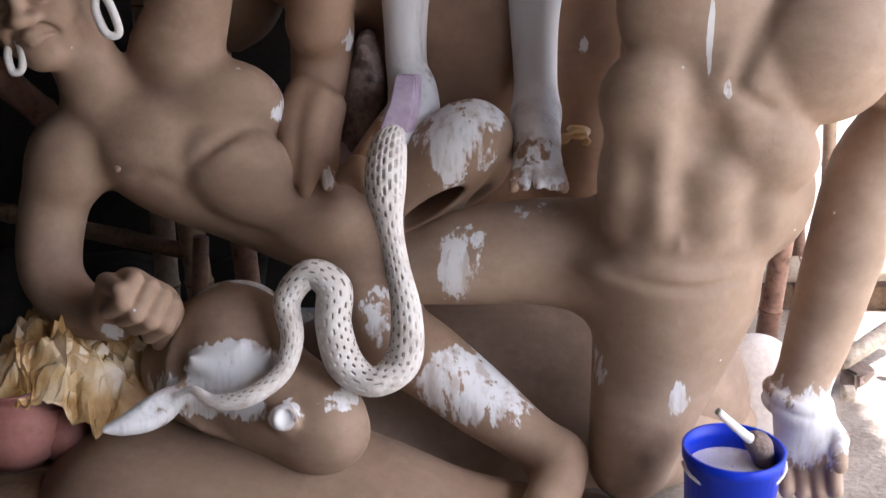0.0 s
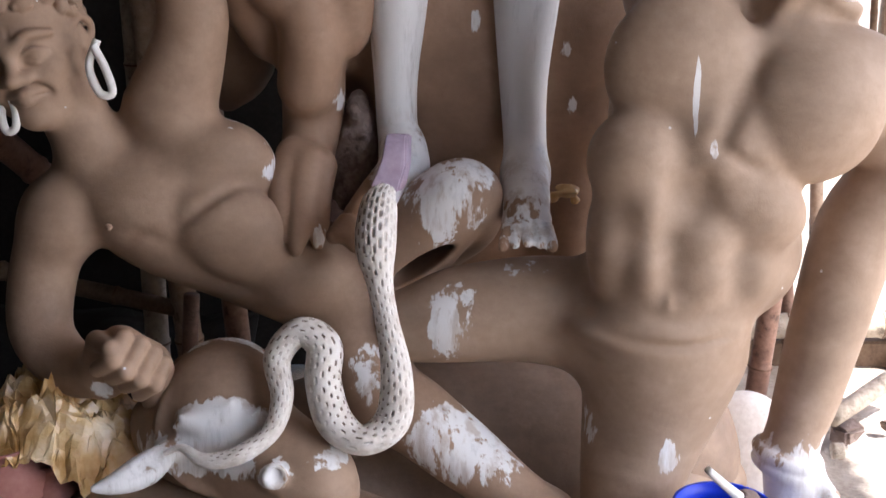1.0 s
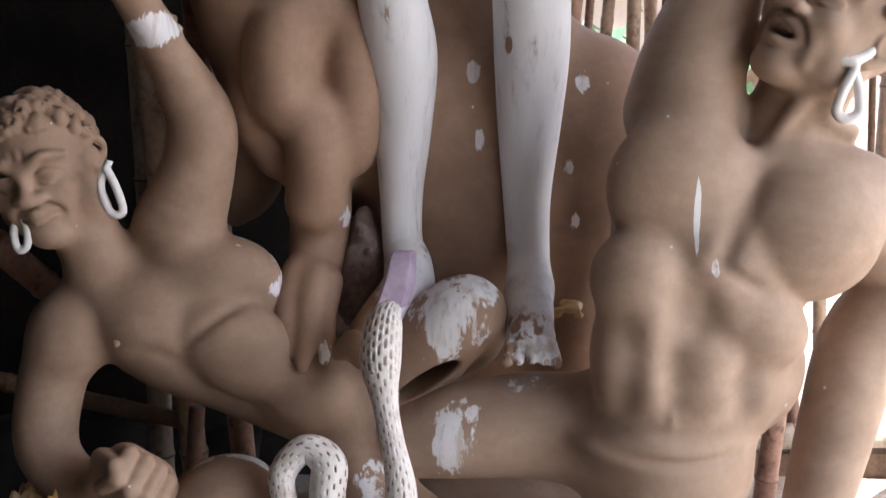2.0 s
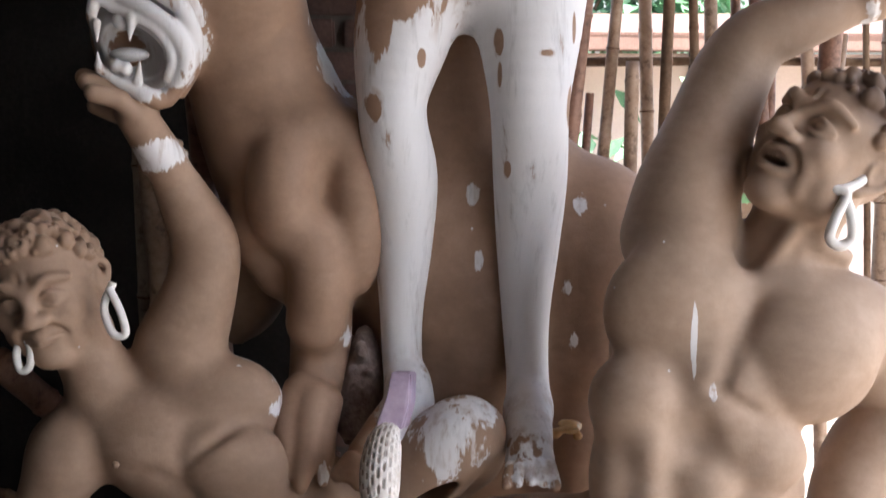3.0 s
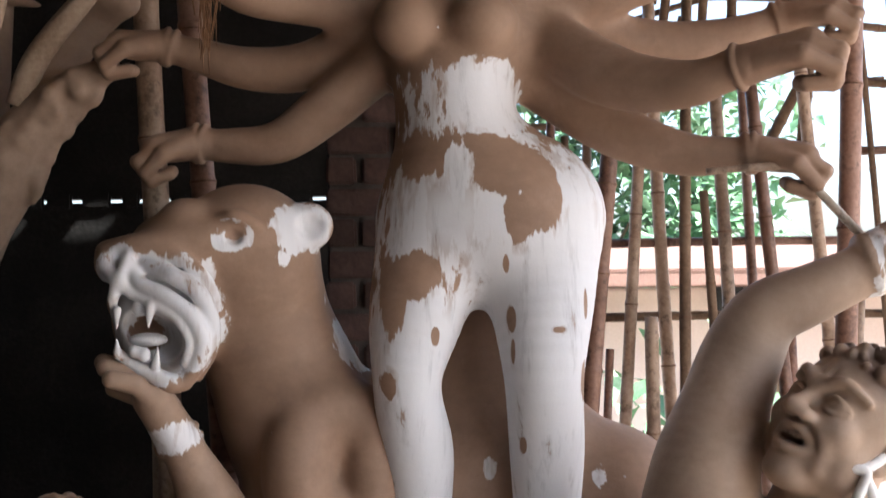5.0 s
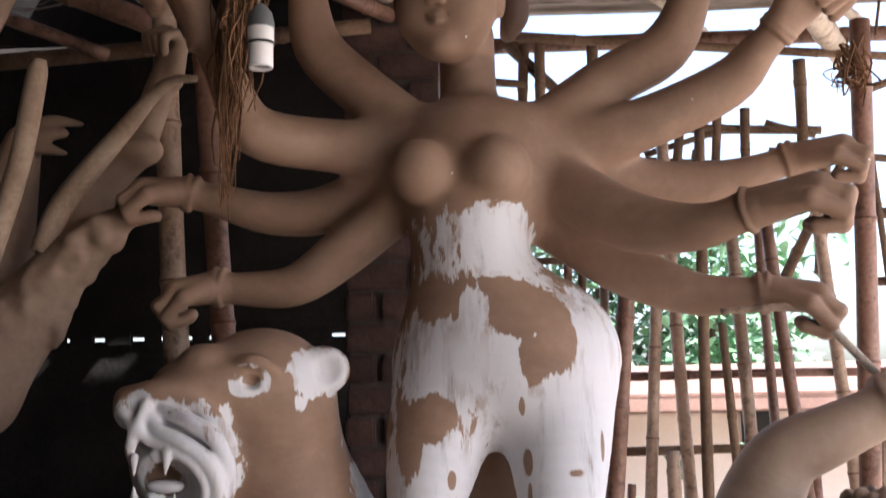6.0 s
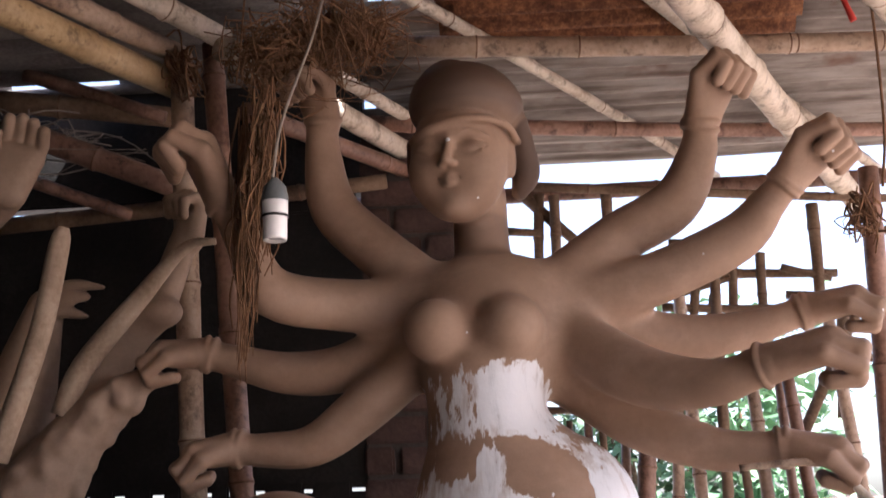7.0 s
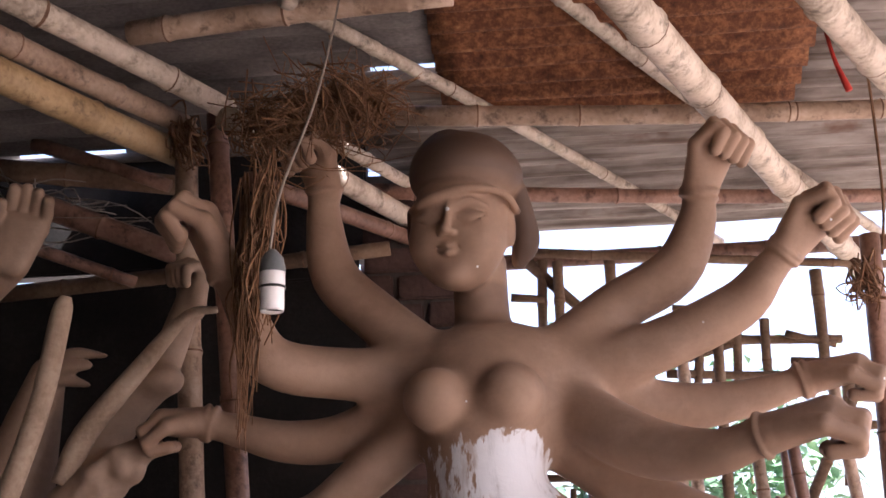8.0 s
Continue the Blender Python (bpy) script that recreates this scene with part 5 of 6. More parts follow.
    s.ball((-0.019, 2.000, 0.592), (0.068, 0.2, 0.017), 0.012, True, ((0.83, 0, 0.56), (0, 1, 0), (-0.56, 0, 0.83)))
    return tagged(s.build("kneeling_demon_statue", CLAY_DRY, 0.0044), "clay statue of a muscular kneeling demon, head thrown back", "statue")


def lion():
    s = Clay()
    # body behind the goddess
    s.chain((-0.198, 2.360, 1.123, 0.169), (-0.065, 2.420, 1.014, 0.220), (0.098, 2.430, 1.001, 0.227), (0.272, 2.420, 0.980, 0.209), k=0.08)
    s.ball((0.305, 2.400, 0.948), (0.15, 0.16, 0.2), 0.05)
    s.chain((0.000, 2.420, 1.490, 0.104), (0.034, 2.420, 1.340, 0.150), (0.056, 2.420, 1.178, 0.197), k=0.08)
    s.chain((0.064, 2.420, 0.849, 0.222), (0.065, 2.420, 0.681, 0.201), k=0.06)
    s.chain((0.303, 2.360, 0.816, 0.126), (0.287, 2.360, 0.738, 0.101), (0.280, 2.340, 0.569, 0.080), k=0.04)
    s.chain((-0.029, 2.520, 0.517, 0.147), (0.142, 2.520, 0.517, 0.159), (0.299, 2.500, 0.523, 0.146), k=0.08)
    # neck and chest
    s.chain((-0.362, 2.180, 1.516, 0.115), (-0.350, 2.220, 1.391, 0.125), (-0.304, 2.260, 1.238, 0.146), (-0.267, 2.300, 1.102, 0.144), k=0.06)
    s.chain((-0.320, 2.200, 1.169, 0.065), (-0.329, 2.190, 1.065, 0.063), (-0.291, 2.200, 0.978, 0.053), k=0.02)
    # near foreleg and paw
    s.chain((-0.246, 2.240, 1.134, 0.101), (-0.228, 2.220, 0.986, 0.068), (-0.221, 2.200, 0.849, 0.058), (-0.231, 2.160, 0.750, 0.049), (-0.237, 2.120, 0.697, 0.039), k=0.03)
    s.chain((-0.251, 2.120, 0.769, 0.034), (-0.266, 2.080, 0.723, 0.027), (-0.268, 2.030, 0.680, 0.023), (-0.262, 2.000, 0.646, 0.014), k=0.006)
    s.chain((-0.225, 2.110, 0.761, 0.034), (-0.232, 2.060, 0.712, 0.026), (-0.233, 2.010, 0.665, 0.022), (-0.237, 1.980, 0.632, 0.013), k=0.006)
    s.chain((-0.202, 2.120, 0.749, 0.030), (-0.204, 2.080, 0.707, 0.024), (-0.202, 2.040, 0.672, 0.021), (-0.202, 2.010, 0.634, 0.012), k=0.006)
    # far foreleg folded
    s.chain((-0.362, 2.320, 1.026, 0.078), (-0.378, 2.340, 0.909, 0.072), (-0.406, 2.360, 0.836, 0.034), k=0.03)
    # head: skull, brow, muzzle, ears
    s.ball((-0.384, 2.160, 1.536), (0.125, 0.11, 0.115), 0.04)
    s.ball((-0.469, 2.100, 1.543), (0.1, 0.08, 0.06), 0.04)
    s.ball((-0.506, 2.100, 1.423), (0.098, 0.09, 0.128), 0.03)
    s.detail((-0.518, 2.070, 1.426), 0.17, 0.0026)
    s.ball((-0.593, 2.050, 1.507), (0.026, 0.04, 0.034), 0.02)
    s.chain((-0.602, 2.050, 1.531, 0.0127), (-0.548, 2.030, 1.537, 0.0209), (-0.491, 2.040, 1.532, 0.0250), (-0.440, 2.060, 1.503, 0.0230), k=0.02)
    # open mouth with folded lips, teeth and tongue
    s.ball((-0.516, 2.010, 1.379), (0.06, 0.06, 0.042), 0.008, True, ((0.86, 0, -0.5), (0, 1, 0), (0.5, 0, 0.86)))
    s.chain((-0.551, 2.020, 1.510, 0.0114), (-0.527, 2.000, 1.471, 0.0133), (-0.481, 1.990, 1.448, 0.0152), (-0.435, 1.990, 1.410, 0.0161), (-0.421, 2.000, 1.363, 0.0162), (-0.445, 2.010, 1.315, 0.0143), (-0.473, 2.020, 1.293, 0.0103), k=0.012)
    s.chain((-0.520, 2.020, 1.501, 0.0134), (-0.470, 2.000, 1.483, 0.0153), (-0.427, 2.000, 1.453, 0.0152), (-0.407, 2.010, 1.406, 0.0142), (-0.411, 2.020, 1.358, 0.0133), (-0.436, 2.030, 1.312, 0.0103), k=0.01)
    s.chain((-0.510, 2.030, 1.522, 0.0114), (-0.460, 2.020, 1.510, 0.0134), (-0.421, 2.020, 1.477, 0.0123), (-0.401, 2.030, 1.430, 0.0102), k=0.01)
    s.chain((-0.537, 2.000, 1.455, 0.0092), (-0.497, 1.990, 1.435, 0.0102), (-0.459, 1.985, 1.410, 0.0101), (-0.441, 1.990, 1.372, 0.0091), (-0.452, 2.000, 1.334, 0.0081), k=0.004)
    s.chain((-0.592, 2.020, 1.501, 0.0094), (-0.568, 2.000, 1.473, 0.0113), (-0.575, 2.000, 1.439, 0.0093), (-0.570, 2.000, 1.417, 0.0072), k=0.01)
    s.chain((-0.553, 2.010, 1.510, 0.0103), (-0.559, 1.995, 1.476, 0.0092), (-0.542, 2.000, 1.453, 0.0082), k=0.01)
    s.chain((-0.566, 2.000, 1.356, 0.0082), (-0.545, 2.000, 1.335, 0.0113), (-0.510, 2.000, 1.320, 0.0143), (-0.481, 2.000, 1.303, 0.0173), (-0.457, 2.010, 1.303, 0.0143), k=0.012)
    s.cap((-0.564, 1.990, 1.426, 0.0082), (-0.563, 1.985, 1.394, 0.0020), 0.002)
    s.cap((-0.505, 1.985, 1.432, 0.0101), (-0.508, 1.980, 1.396, 0.0020), 0.002)
    s.cap((-0.563, 1.990, 1.351, 0.0082), (-0.563, 1.985, 1.379, 0.0020), 0.002)
    s.cap((-0.499, 1.990, 1.332, 0.0091), (-0.493, 1.985, 1.366, 0.0020), 0.002)
    s.ball((-0.519, 2.020, 1.375), (0.034, 0.022, 0.012), 0.008)
    s.ball((-0.533, 1.990, 1.356), (0.012, 0.012, 0.012), 0.003)
    s.ball((-0.518, 1.990, 1.351), (0.011, 0.012, 0.013), 0.003)
    s.ball((-0.529, 2.000, 1.429), (0.012, 0.012, 0.014), 0.003)
    s.ball((-0.262, 2.140, 1.572), (0.05, 0.03, 0.045), 0.01)
    s.ball((-0.250, 2.110, 1.572), (0.028, 0.02, 0.025), 0.008, True)
    s.ball((-0.382, 2.070, 1.552), (0.036, 0.02, 0.03), 0.01)
    s.ball((-0.376, 2.045, 1.550), (0.016, 0.014, 0.013), 0.006, True)
    s.chain((-0.410, 2.060, 1.579, 0.012), (-0.373, 2.050, 1.587, 0.014), (-0.336, 2.060, 1.568, 0.012), k=0.008)
    # jaw crease, brow and shoulder
    s.groove((-0.412, 2.100, 1.333, 0.0053), (-0.355, 2.090, 1.362, 0.0063), (-0.296, 2.100, 1.392, 0.0052), (-0.259, 2.130, 1.431, 0.0021), k=0.03)
    s.ball((-0.470, 2.080, 1.592), (0.04, 0.04, 0.03), 0.02)
    s.ball((-0.280, 2.135, 1.137), (0.066, 0.085, 0.118), 0.014)
    s.ball((-0.150, 2.180, 1.106), (0.058, 0.07, 0.17), 0.03)
    s.ball((-0.242, 2.170, 1.243), (0.085, 0.07, 0.06), 0.05)
    s.chain((-0.233, 2.120, 1.051, 0.0478), (-0.215, 2.130, 0.967, 0.0557), (-0.223, 2.140, 0.894, 0.0563), k=0.03)
    s.prime((-0.489, 2.020, 1.411), (0.105, 0.14, 0.115), 2.0)
    s.prime((-0.561, 2.020, 1.482), (0.055, 0.12, 0.055), 1.6)
    s.prime((-0.522, 2.020, 1.320), (0.075, 0.12, 0.035), 1.2)
    s.prime((-0.377, 2.050, 1.553), (0.036, 0.06, 0.032), 2.0)
    s.prime((-0.270, 2.120, 1.567), (0.06, 0.1, 0.05), 2.0)
    s.prime((-0.301, 2.120, 1.517), (0.02, 0.06, 0.02), 1.0)
    s.bare((-0.536, 2.060, 1.382), (0.045, 0.035, 0.045), 0.4)
    s.bare((-0.464, 2.080, 1.566), (0.12, 0.1, 0.03), 0.8)
    for c in ((0.066, 2.220, 1.125), (0.079, 2.230, 1.000), (0.272, 2.240, 1.102), (0.262, 2.260, 0.838), (-0.166, 2.160, 0.861), (-0.199, 2.000, 0.649), (0.244, 2.250, 0.951)):
        s.prime(c, (0.013, 0.1, 0.02), 0.45)
    s.prime((-0.222, 2.200, 1.473), (0.012, 0.12, 0.06), 0.5)
    s.prime((-0.210, 2.220, 1.399), (0.014, 0.12, 0.05), 0.8)
    s.prime((-0.192, 2.240, 1.345), (0.018, 0.12, 0.03), 0.9)
    s.prime((-0.165, 2.260, 1.314), (0.026, 0.12, 0.014), 0.9)
    return tagged(s.build("lion_statue", CLAY_WARM, 0.0048), "tan clay lion statue with a white snarling mouth", "statue")


def buffalo():
    s = Clay()
    s.ball((-0.358, 1.900, 0.404), (0.1, 0.09, 0.085), 0.03)
    s.chain((-0.479, 1.920, 0.342, 0.049), (-0.427, 1.900, 0.329, 0.088), (-0.325, 1.870, 0.312, 0.102), (-0.212, 1.800, 0.284, 0.087), k=0.04)
    s.ball((-0.195, 1.770, 0.284), (0.075, 0.06, 0.065), 0.015)
    s.ball((-0.258, 1.730, 0.331), (0.026, 0.02, 0.024), 0.01)
    s.ball((-0.246, 1.700, 0.347), (0.011, 0.022, 0.012), 0.006, True)
    s.ring((-0.251, 1.712, 0.341), (0.2, -1, 0.2), 0.018, 0.006, 0.006)
    s.chain((-0.446, 1.960, 0.427, 0.014), (-0.390, 1.960, 0.459, 0.016), (-0.330, 1.960, 0.459, 0.016), (-0.282, 1.960, 0.427, 0.014), k=0.015)
    s.ball((-0.351, 1.820, 0.384), (0.075, 0.03, 0.045), 0.012)
    # folds round the eye and crumpled cloth laid over it
    for i in range(5):
        s.ring((-0.349, 1.830, 0.369), (0.05, -1, 0.45), 0.066 + 0.0115 * i, 0.006, 0.006)
    q = random.Random(8)
    for _ in range(26):
        a = np.array((-0.346, 1.800, 0.383)) + np.array((q.uniform(-0.06, 0.06), q.gauss(0, 0.004), q.uniform(-0.03, 0.02)))
        b = a + np.array((q.gauss(0, 0.022), q.gauss(0, 0.003), q.gauss(0, 0.016)))
        s.cap((*a, 0.0075), (*b, 0.006), 0.008)
    # ear
    s.chain((-0.430, 1.800, 0.347, 0.015), (-0.464, 1.760, 0.331, 0.028), (-0.504, 1.730, 0.321, 0.020), (-0.540, 1.710, 0.320, 0.008), k=0.02)
    s.groove((-0.443, 1.755, 0.359, 0.011), (-0.480, 1.715, 0.344, 0.013), (-0.519, 1.690, 0.338, 0.006), k=0.008)
    s.prime((-0.492, 1.740, 0.331), (0.1, 0.12, 0.055), 1.4)
    s.prime((-0.388, 1.800, 0.336), (0.11, 0.1, 0.03), 0.9)
    s.prime((-0.346, 1.790, 0.388), (0.085, 0.07, 0.05), 1.8)
    s.prime((-0.358, 1.950, 0.463), (0.1, 0.04, 0.016), 1.0)
    s.prime((-0.255, 1.710, 0.342), (0.03, 0.04, 0.028), 1.0)
    s.prime((-0.152, 1.780, 0.346), (0.06, 0.06, 0.012), 0.5)
    return tagged(s.build("buffalo_head", CLAY_GREY, 0.005), "grey-brown clay buffalo head with a white ear, lying on the base", "statue")


def clay_mound():
    """The heaped clay on which the group stands."""
    s = Clay()
    s.chain((-0.52, 1.86, 0.06, 0.2), (-0.25, 1.84, 0.04, 0.21), (0.0, 1.8, -0.03, 0.2), (0.25, 1.82, -0.07, 0.18), k=0.1)
    s.chain((-0.55, 1.73, 0.1, 0.13), (-0.3, 1.64, 0.06, 0.14), (0.0, 1.62, 0.0, 0.14), (0.24, 1.7, -0.05, 0.13), k=0.08)
    s.chain((-0.5, 2.2, -0.02, 0.2), (0.0, 2.3, 0.05, 0.26), (0.4, 2.35, 0.05, 0.26), k=0.1)
    s.prime((-0.021, 1.620, 0.281), (0.14, 0.2, 0.05), 0.42)
    s.prime((-0.192, 1.600, 0.279), (0.05, 0.15, 0.02), 0.3)
    return tagged(s.build("clay_mound", CLAY_GREY, 0.008, floor=-0.03), "grey-brown clay base smeared with white primer", "clay mound")


goddess()
fallen_demon()
kneeling_demon()
lion()
buffalo()
clay_mound()


# ---- snake ----
def snake():
    line = smooth_line([(-0.079, 1.960, 0.746, 0.017), (-0.090, 1.930, 0.725, 0.031), (-0.094, 1.880, 0.674, 0.034), (-0.086, 1.850, 0.617, 0.022), (-0.074, 1.830, 0.556, 0.020), (-0.059, 1.800, 0.479, 0.026), (-0.066, 1.790, 0.403, 0.030),
                        (-0.112, 1.770, 0.376, 0.025), (-0.159, 1.790, 0.398, 0.031), (-0.179, 1.810, 0.460, 0.030), (-0.179, 1.830, 0.516, 0.030), (-0.218, 1.840, 0.537, 0.024), (-0.255, 1.830, 0.496, 0.023), (-0.246, 1.800, 0.439, 0.019), (-0.262, 1.770, 0.392, 0.016),
                        (-0.312, 1.740, 0.364, 0.015), (-0.367, 1.740, 0.355, 0.012), (-0.406, 1.760, 0.367, 0.007), (-0.435, 1.760, 0.357, 0.004)], 40)
    sides = 88
    path, rad = line[:, :3], line[:, 3]
    s = np.concatenate([[0], np.cumsum(np.linalg.norm(np.diff(path, axis=0), axis=1))])
    # staggered slits pressed into the skin, closer together on the hood
    slit = np.zeros((len(s), sides), bool)
    for j in range(sides):
        for i, at in enumerate(s):
            gap, length = (4, 0.021) if at < 0.13 else (5, 0.022)
            lane, mid = divmod(j, gap)
            if mid == 0:
                phase = (at / length + 0.5 * (lane % 2) + 0.16 * math.sin(lane * 5.3 + at * 60)) % 1.0
                slit[i, j] = 0.2 < phase < (0.78 if at < 0.13 else 0.56)
    rr = rad[:, None] - slit * 0.0045 * np.clip(rad / 0.025, 0.2, 1)[:, None]
    v, f = tube(path, rr, sides, path[-1])
    me = mesh_of("snake_statue", v, f, SNAKE)
    # dark clay tone in the slits, which also carries their shade
    me.materials.append(SLIT)
    flat = slit.ravel()
    me.polygons.foreach_set("material_index", [1 if len(k) == 4 and flat[list(k)].sum() == 2 and rad[k[0] // sides] > 0.013 and (k[0] % sides + 1) % sides == k[1] % sides and flat[k[0]] else 0 for k in f])
    ob = new("snake_statue", me)
    ob.location = path[-1]
    return tagged(ob, "white-primed clay snake with slit scales, coiled over the statues", "statue")


# clay in the slits, coloured dark to include the shade inside them
SLIT = plain("slit_shade_clay", [(0.2, 0.16, 0.13), (0.32, 0.27, 0.23)], 30, 0.9, 0.3, 0.002)
SNAKE = plain("snake_primer", [(0.5, 0.45, 0.4), (0.68, 0.64, 0.6), (0.76, 0.74, 0.71)], 30, 0.65, 0.4, 0.003)
snake()


# ---- earrings ----
def earring(points, r, label):
    line = smooth_line(points, 6)
    v, f = tube(line, [r] * len(line), 10, points[0])
    ob = new("earring", mesh_of("earring", v, f, PRIMER))
    ob.location = points[0]
    return tagged(ob, label, "earring", "white loop earrings")


earring([(-0.549, 1.980, 0.994), (-0.563, 1.970, 0.952), (-0.548, 1.965, 0.909), (-0.527, 1.965, 0.909), (-0.535, 1.965, 0.948), (-0.554, 1.970, 0.986)], 0.007, "white loop earring of the fallen demon")
earring([(-0.704, 1.980, 0.907), (-0.714, 1.970, 0.873), (-0.707, 1.965, 0.845), (-0.692, 1.965, 0.850), (-0.689, 1.965, 0.879), (-0.699, 1.970, 0.907)], 0.007, "white loop earring of the fallen demon")
earring([(0.690, 1.900, 1.187), (0.660, 1.885, 1.170), (0.628, 1.880, 1.168), (0.648, 1.872, 1.160), (0.633, 1.870, 1.124), (0.624, 1.870, 1.091), (0.640, 1.870, 1.077), (0.660, 1.870, 1.089), (0.657, 1.870, 1.124), (0.646, 1.874, 1.156)], 0.0088, "white looped earring of the kneeling demon")


def raw_lump():
    s = Clay()
    c = np.array((-0.146, 2.200, 0.751))
    q = random.Random(21)
    s.chain((-0.139, 2.220, 0.853, 0.019), (-0.139, 2.200, 0.794, 0.037), (-0.150, 2.180, 0.724, 0.044), (-0.157, 2.150, 0.694, 0.031), k=0.03)
    for _ in range(60):
        s.ball(c + np.array((q.gauss(0, 0.02), -0.03 + q.gauss(0, 0.01), q.gauss(0, 0.045))), q.uniform(0.006, 0.014), 0.004)
    return tagged(s.build("clay_lump", CLAY_RAW, 0.005), "dark lump of raw crumbly clay by the goddess's foot", "clay lump")


raw_lump()


def hood_lining():
    """A flat painted plate leaning on the ankle."""
    bm = bmesh.new()
    front = [bm.verts.new(v) for v in ((-0.082, 2.060, 0.821), (-0.047, 2.060, 0.819), (-0.048, 2.030, 0.770), (-0.060, 2.000, 0.732), (-0.108, 2.000, 0.740), (-0.091, 2.030, 0.780))]
    bm.faces.new(front)
    out = bmesh.ops.extrude_face_region(bm, geom=bm.faces[:])
    for v in [g for g in out["geom"] if isinstance(g, bmesh.types.BMVert)]:
        v.co += Vector((0.01, 0.035, -0.006))
    bmesh.ops.recalc_face_normals(bm, faces=bm.faces[:])
    bmesh.ops.bevel(bm, geom=bm.edges[:], offset=0.003, segments=2, affect="EDGES")
    me = bpy.data.meshes.new("clay_plate")
    bm.to_mesh(me)
    bm.free()
    me.materials.append(LILAC)
    return tagged(new("clay_plate", me), "flat lilac-grey painted clay plate above the snake's hood", "clay plate")


LILAC = plain("lilac_paint", [(0.3, 0.24, 0.31), (0.4, 0.32, 0.42), (0.47, 0.39, 0.49)], 20, 0.6, 0.3, 0.003)
hood_lining()
# ---- hanging lamp holder, cords and straw ----
def lamp_holder():
    top = np.array((-0.277, 1.620, 2.088))
    low = np.array((-0.273, 1.620, 1.990))
    size = np.linalg.norm(top - low) * 0.98
    t = root("lamp_holder", tuple(low), "hanging lamp holder of white porcelain and grey bakelite", "lamp holder")
    r = 0.0195
    part("socket", lathe("socket", [(r * 0.6, 0.004), (r * 0.88, 0.0), (r * 0.93, 0.004), (r * 0.93, size * 0.36), (r * 0.99, size * 0.37), (r * 1.0, size * 0.62), (r * 0.8, size * 0.66)], PORCELAIN), t, "white porcelain socket")
    part("collar", lathe("collar", [(r * 1.0, size * 0.36), (r * 1.06, size * 0.37), (r * 1.06, size * 0.395), (r * 1.0, size * 0.405)], BLACK), t)
    part("cap", lathe("cap", [(r * 1.02, size * 0.62), (r * 1.02, size * 0.7), (r * 0.85, size * 0.86), (r * 0.45, size * 0.96), (r * 0.25, size)], BAKELITE), t, "grey bakelite cap")
    line = smooth_line([tuple(top - low), tuple(top - low + np.array((0.012, 0.02, 0.1))), tuple(np.array((-0.257, 1.900, 2.460)) - low), tuple(np.array((-0.234, 2.020, 2.717)) - low), tuple(np.array((-0.226, 2.060, 2.815)) - low + np.array((0, 0, 0.06)))], 8)
    v, f = tube(line, [0.0024] * len(line), 8)
    part("wire", mesh_of("wire", v, f, CORD), t)


lamp_holder()


def fibre_bundle(name, start, end, count, spread, droop, seed, label, r=0.0013, material=ROPE):
    """A hank of loose fibres: each strand is a bent thread."""
    q = random.Random(seed)
    a, b = np.array(start), np.array(end)
    verts, faces = [], []
    for _ in range(count):
        o0 = np.array([q.gauss(0, spread) for _ in range(3)])
        o1 = np.array([q.gauss(0, spread) for _ in range(3)])
        u, w = sorted((q.uniform(0, 0.5), q.uniform(0.4, 1.0)))
        p0, p1 = a + (b - a) * u + o0, a + (b - a) * w + o1
        mid = (p0 + p1) / 2 + np.array([q.gauss(0, spread * 0.9 + 0.006) for _ in range(3)]) + np.array((0, 0, -droop))
        v, f = tube(smooth_line([p0, mid, p1], 3), np.linspace(1.3, 0.6, 7) * r * q.uniform(0.6, 1.5), 4, a)
        faces += [tuple(i + len(verts) for i in k) for k in f]
        verts += [tuple(x) for x in v]
    ob = new(name, mesh_of(name, verts, faces, material))
    ob.location = start
    return tagged(ob, label, "coir fibres", kind="stuff")


fibre_bundle("straw_tuft", (-0.468, 2.200, 2.543), (-0.177, 2.250, 2.583), 190, 0.036, 0.015, 4, "tuft of brown straw stuck in the roof")
fibre_bundle("straw_tuft", (-0.327, 2.150, 2.639), (-0.219, 2.200, 2.464), 90, 0.034, 0.0, 5, "tuft of brown straw stuck in the roof")
fibre_bundle("straw_tuft", (-0.473, 2.220, 2.584), (-0.313, 2.200, 2.495), 170, 0.03, 0.03, 14, "loose brown straw drooping from the roof")
fibre_bundle("straw_tuft", (-0.265, 2.200, 2.568), (-0.143, 2.220, 2.600), 130, 0.03, 0.015, 15, "sheaf of brown straw under the roof")
fibre_bundle("coir_hank", (-0.385, 2.050, 2.425), (-0.392, 2.050, 2.040), 70, 0.014, 0.0, 6, "brown coir hank hanging from the roof", 0.0016)
fibre_bundle("coir_hank", (-0.431, 2.100, 2.404), (-0.435, 2.100, 1.828), 85, 0.009, 0.0, 9, "long brown coir hank hanging by the post", 0.0016)


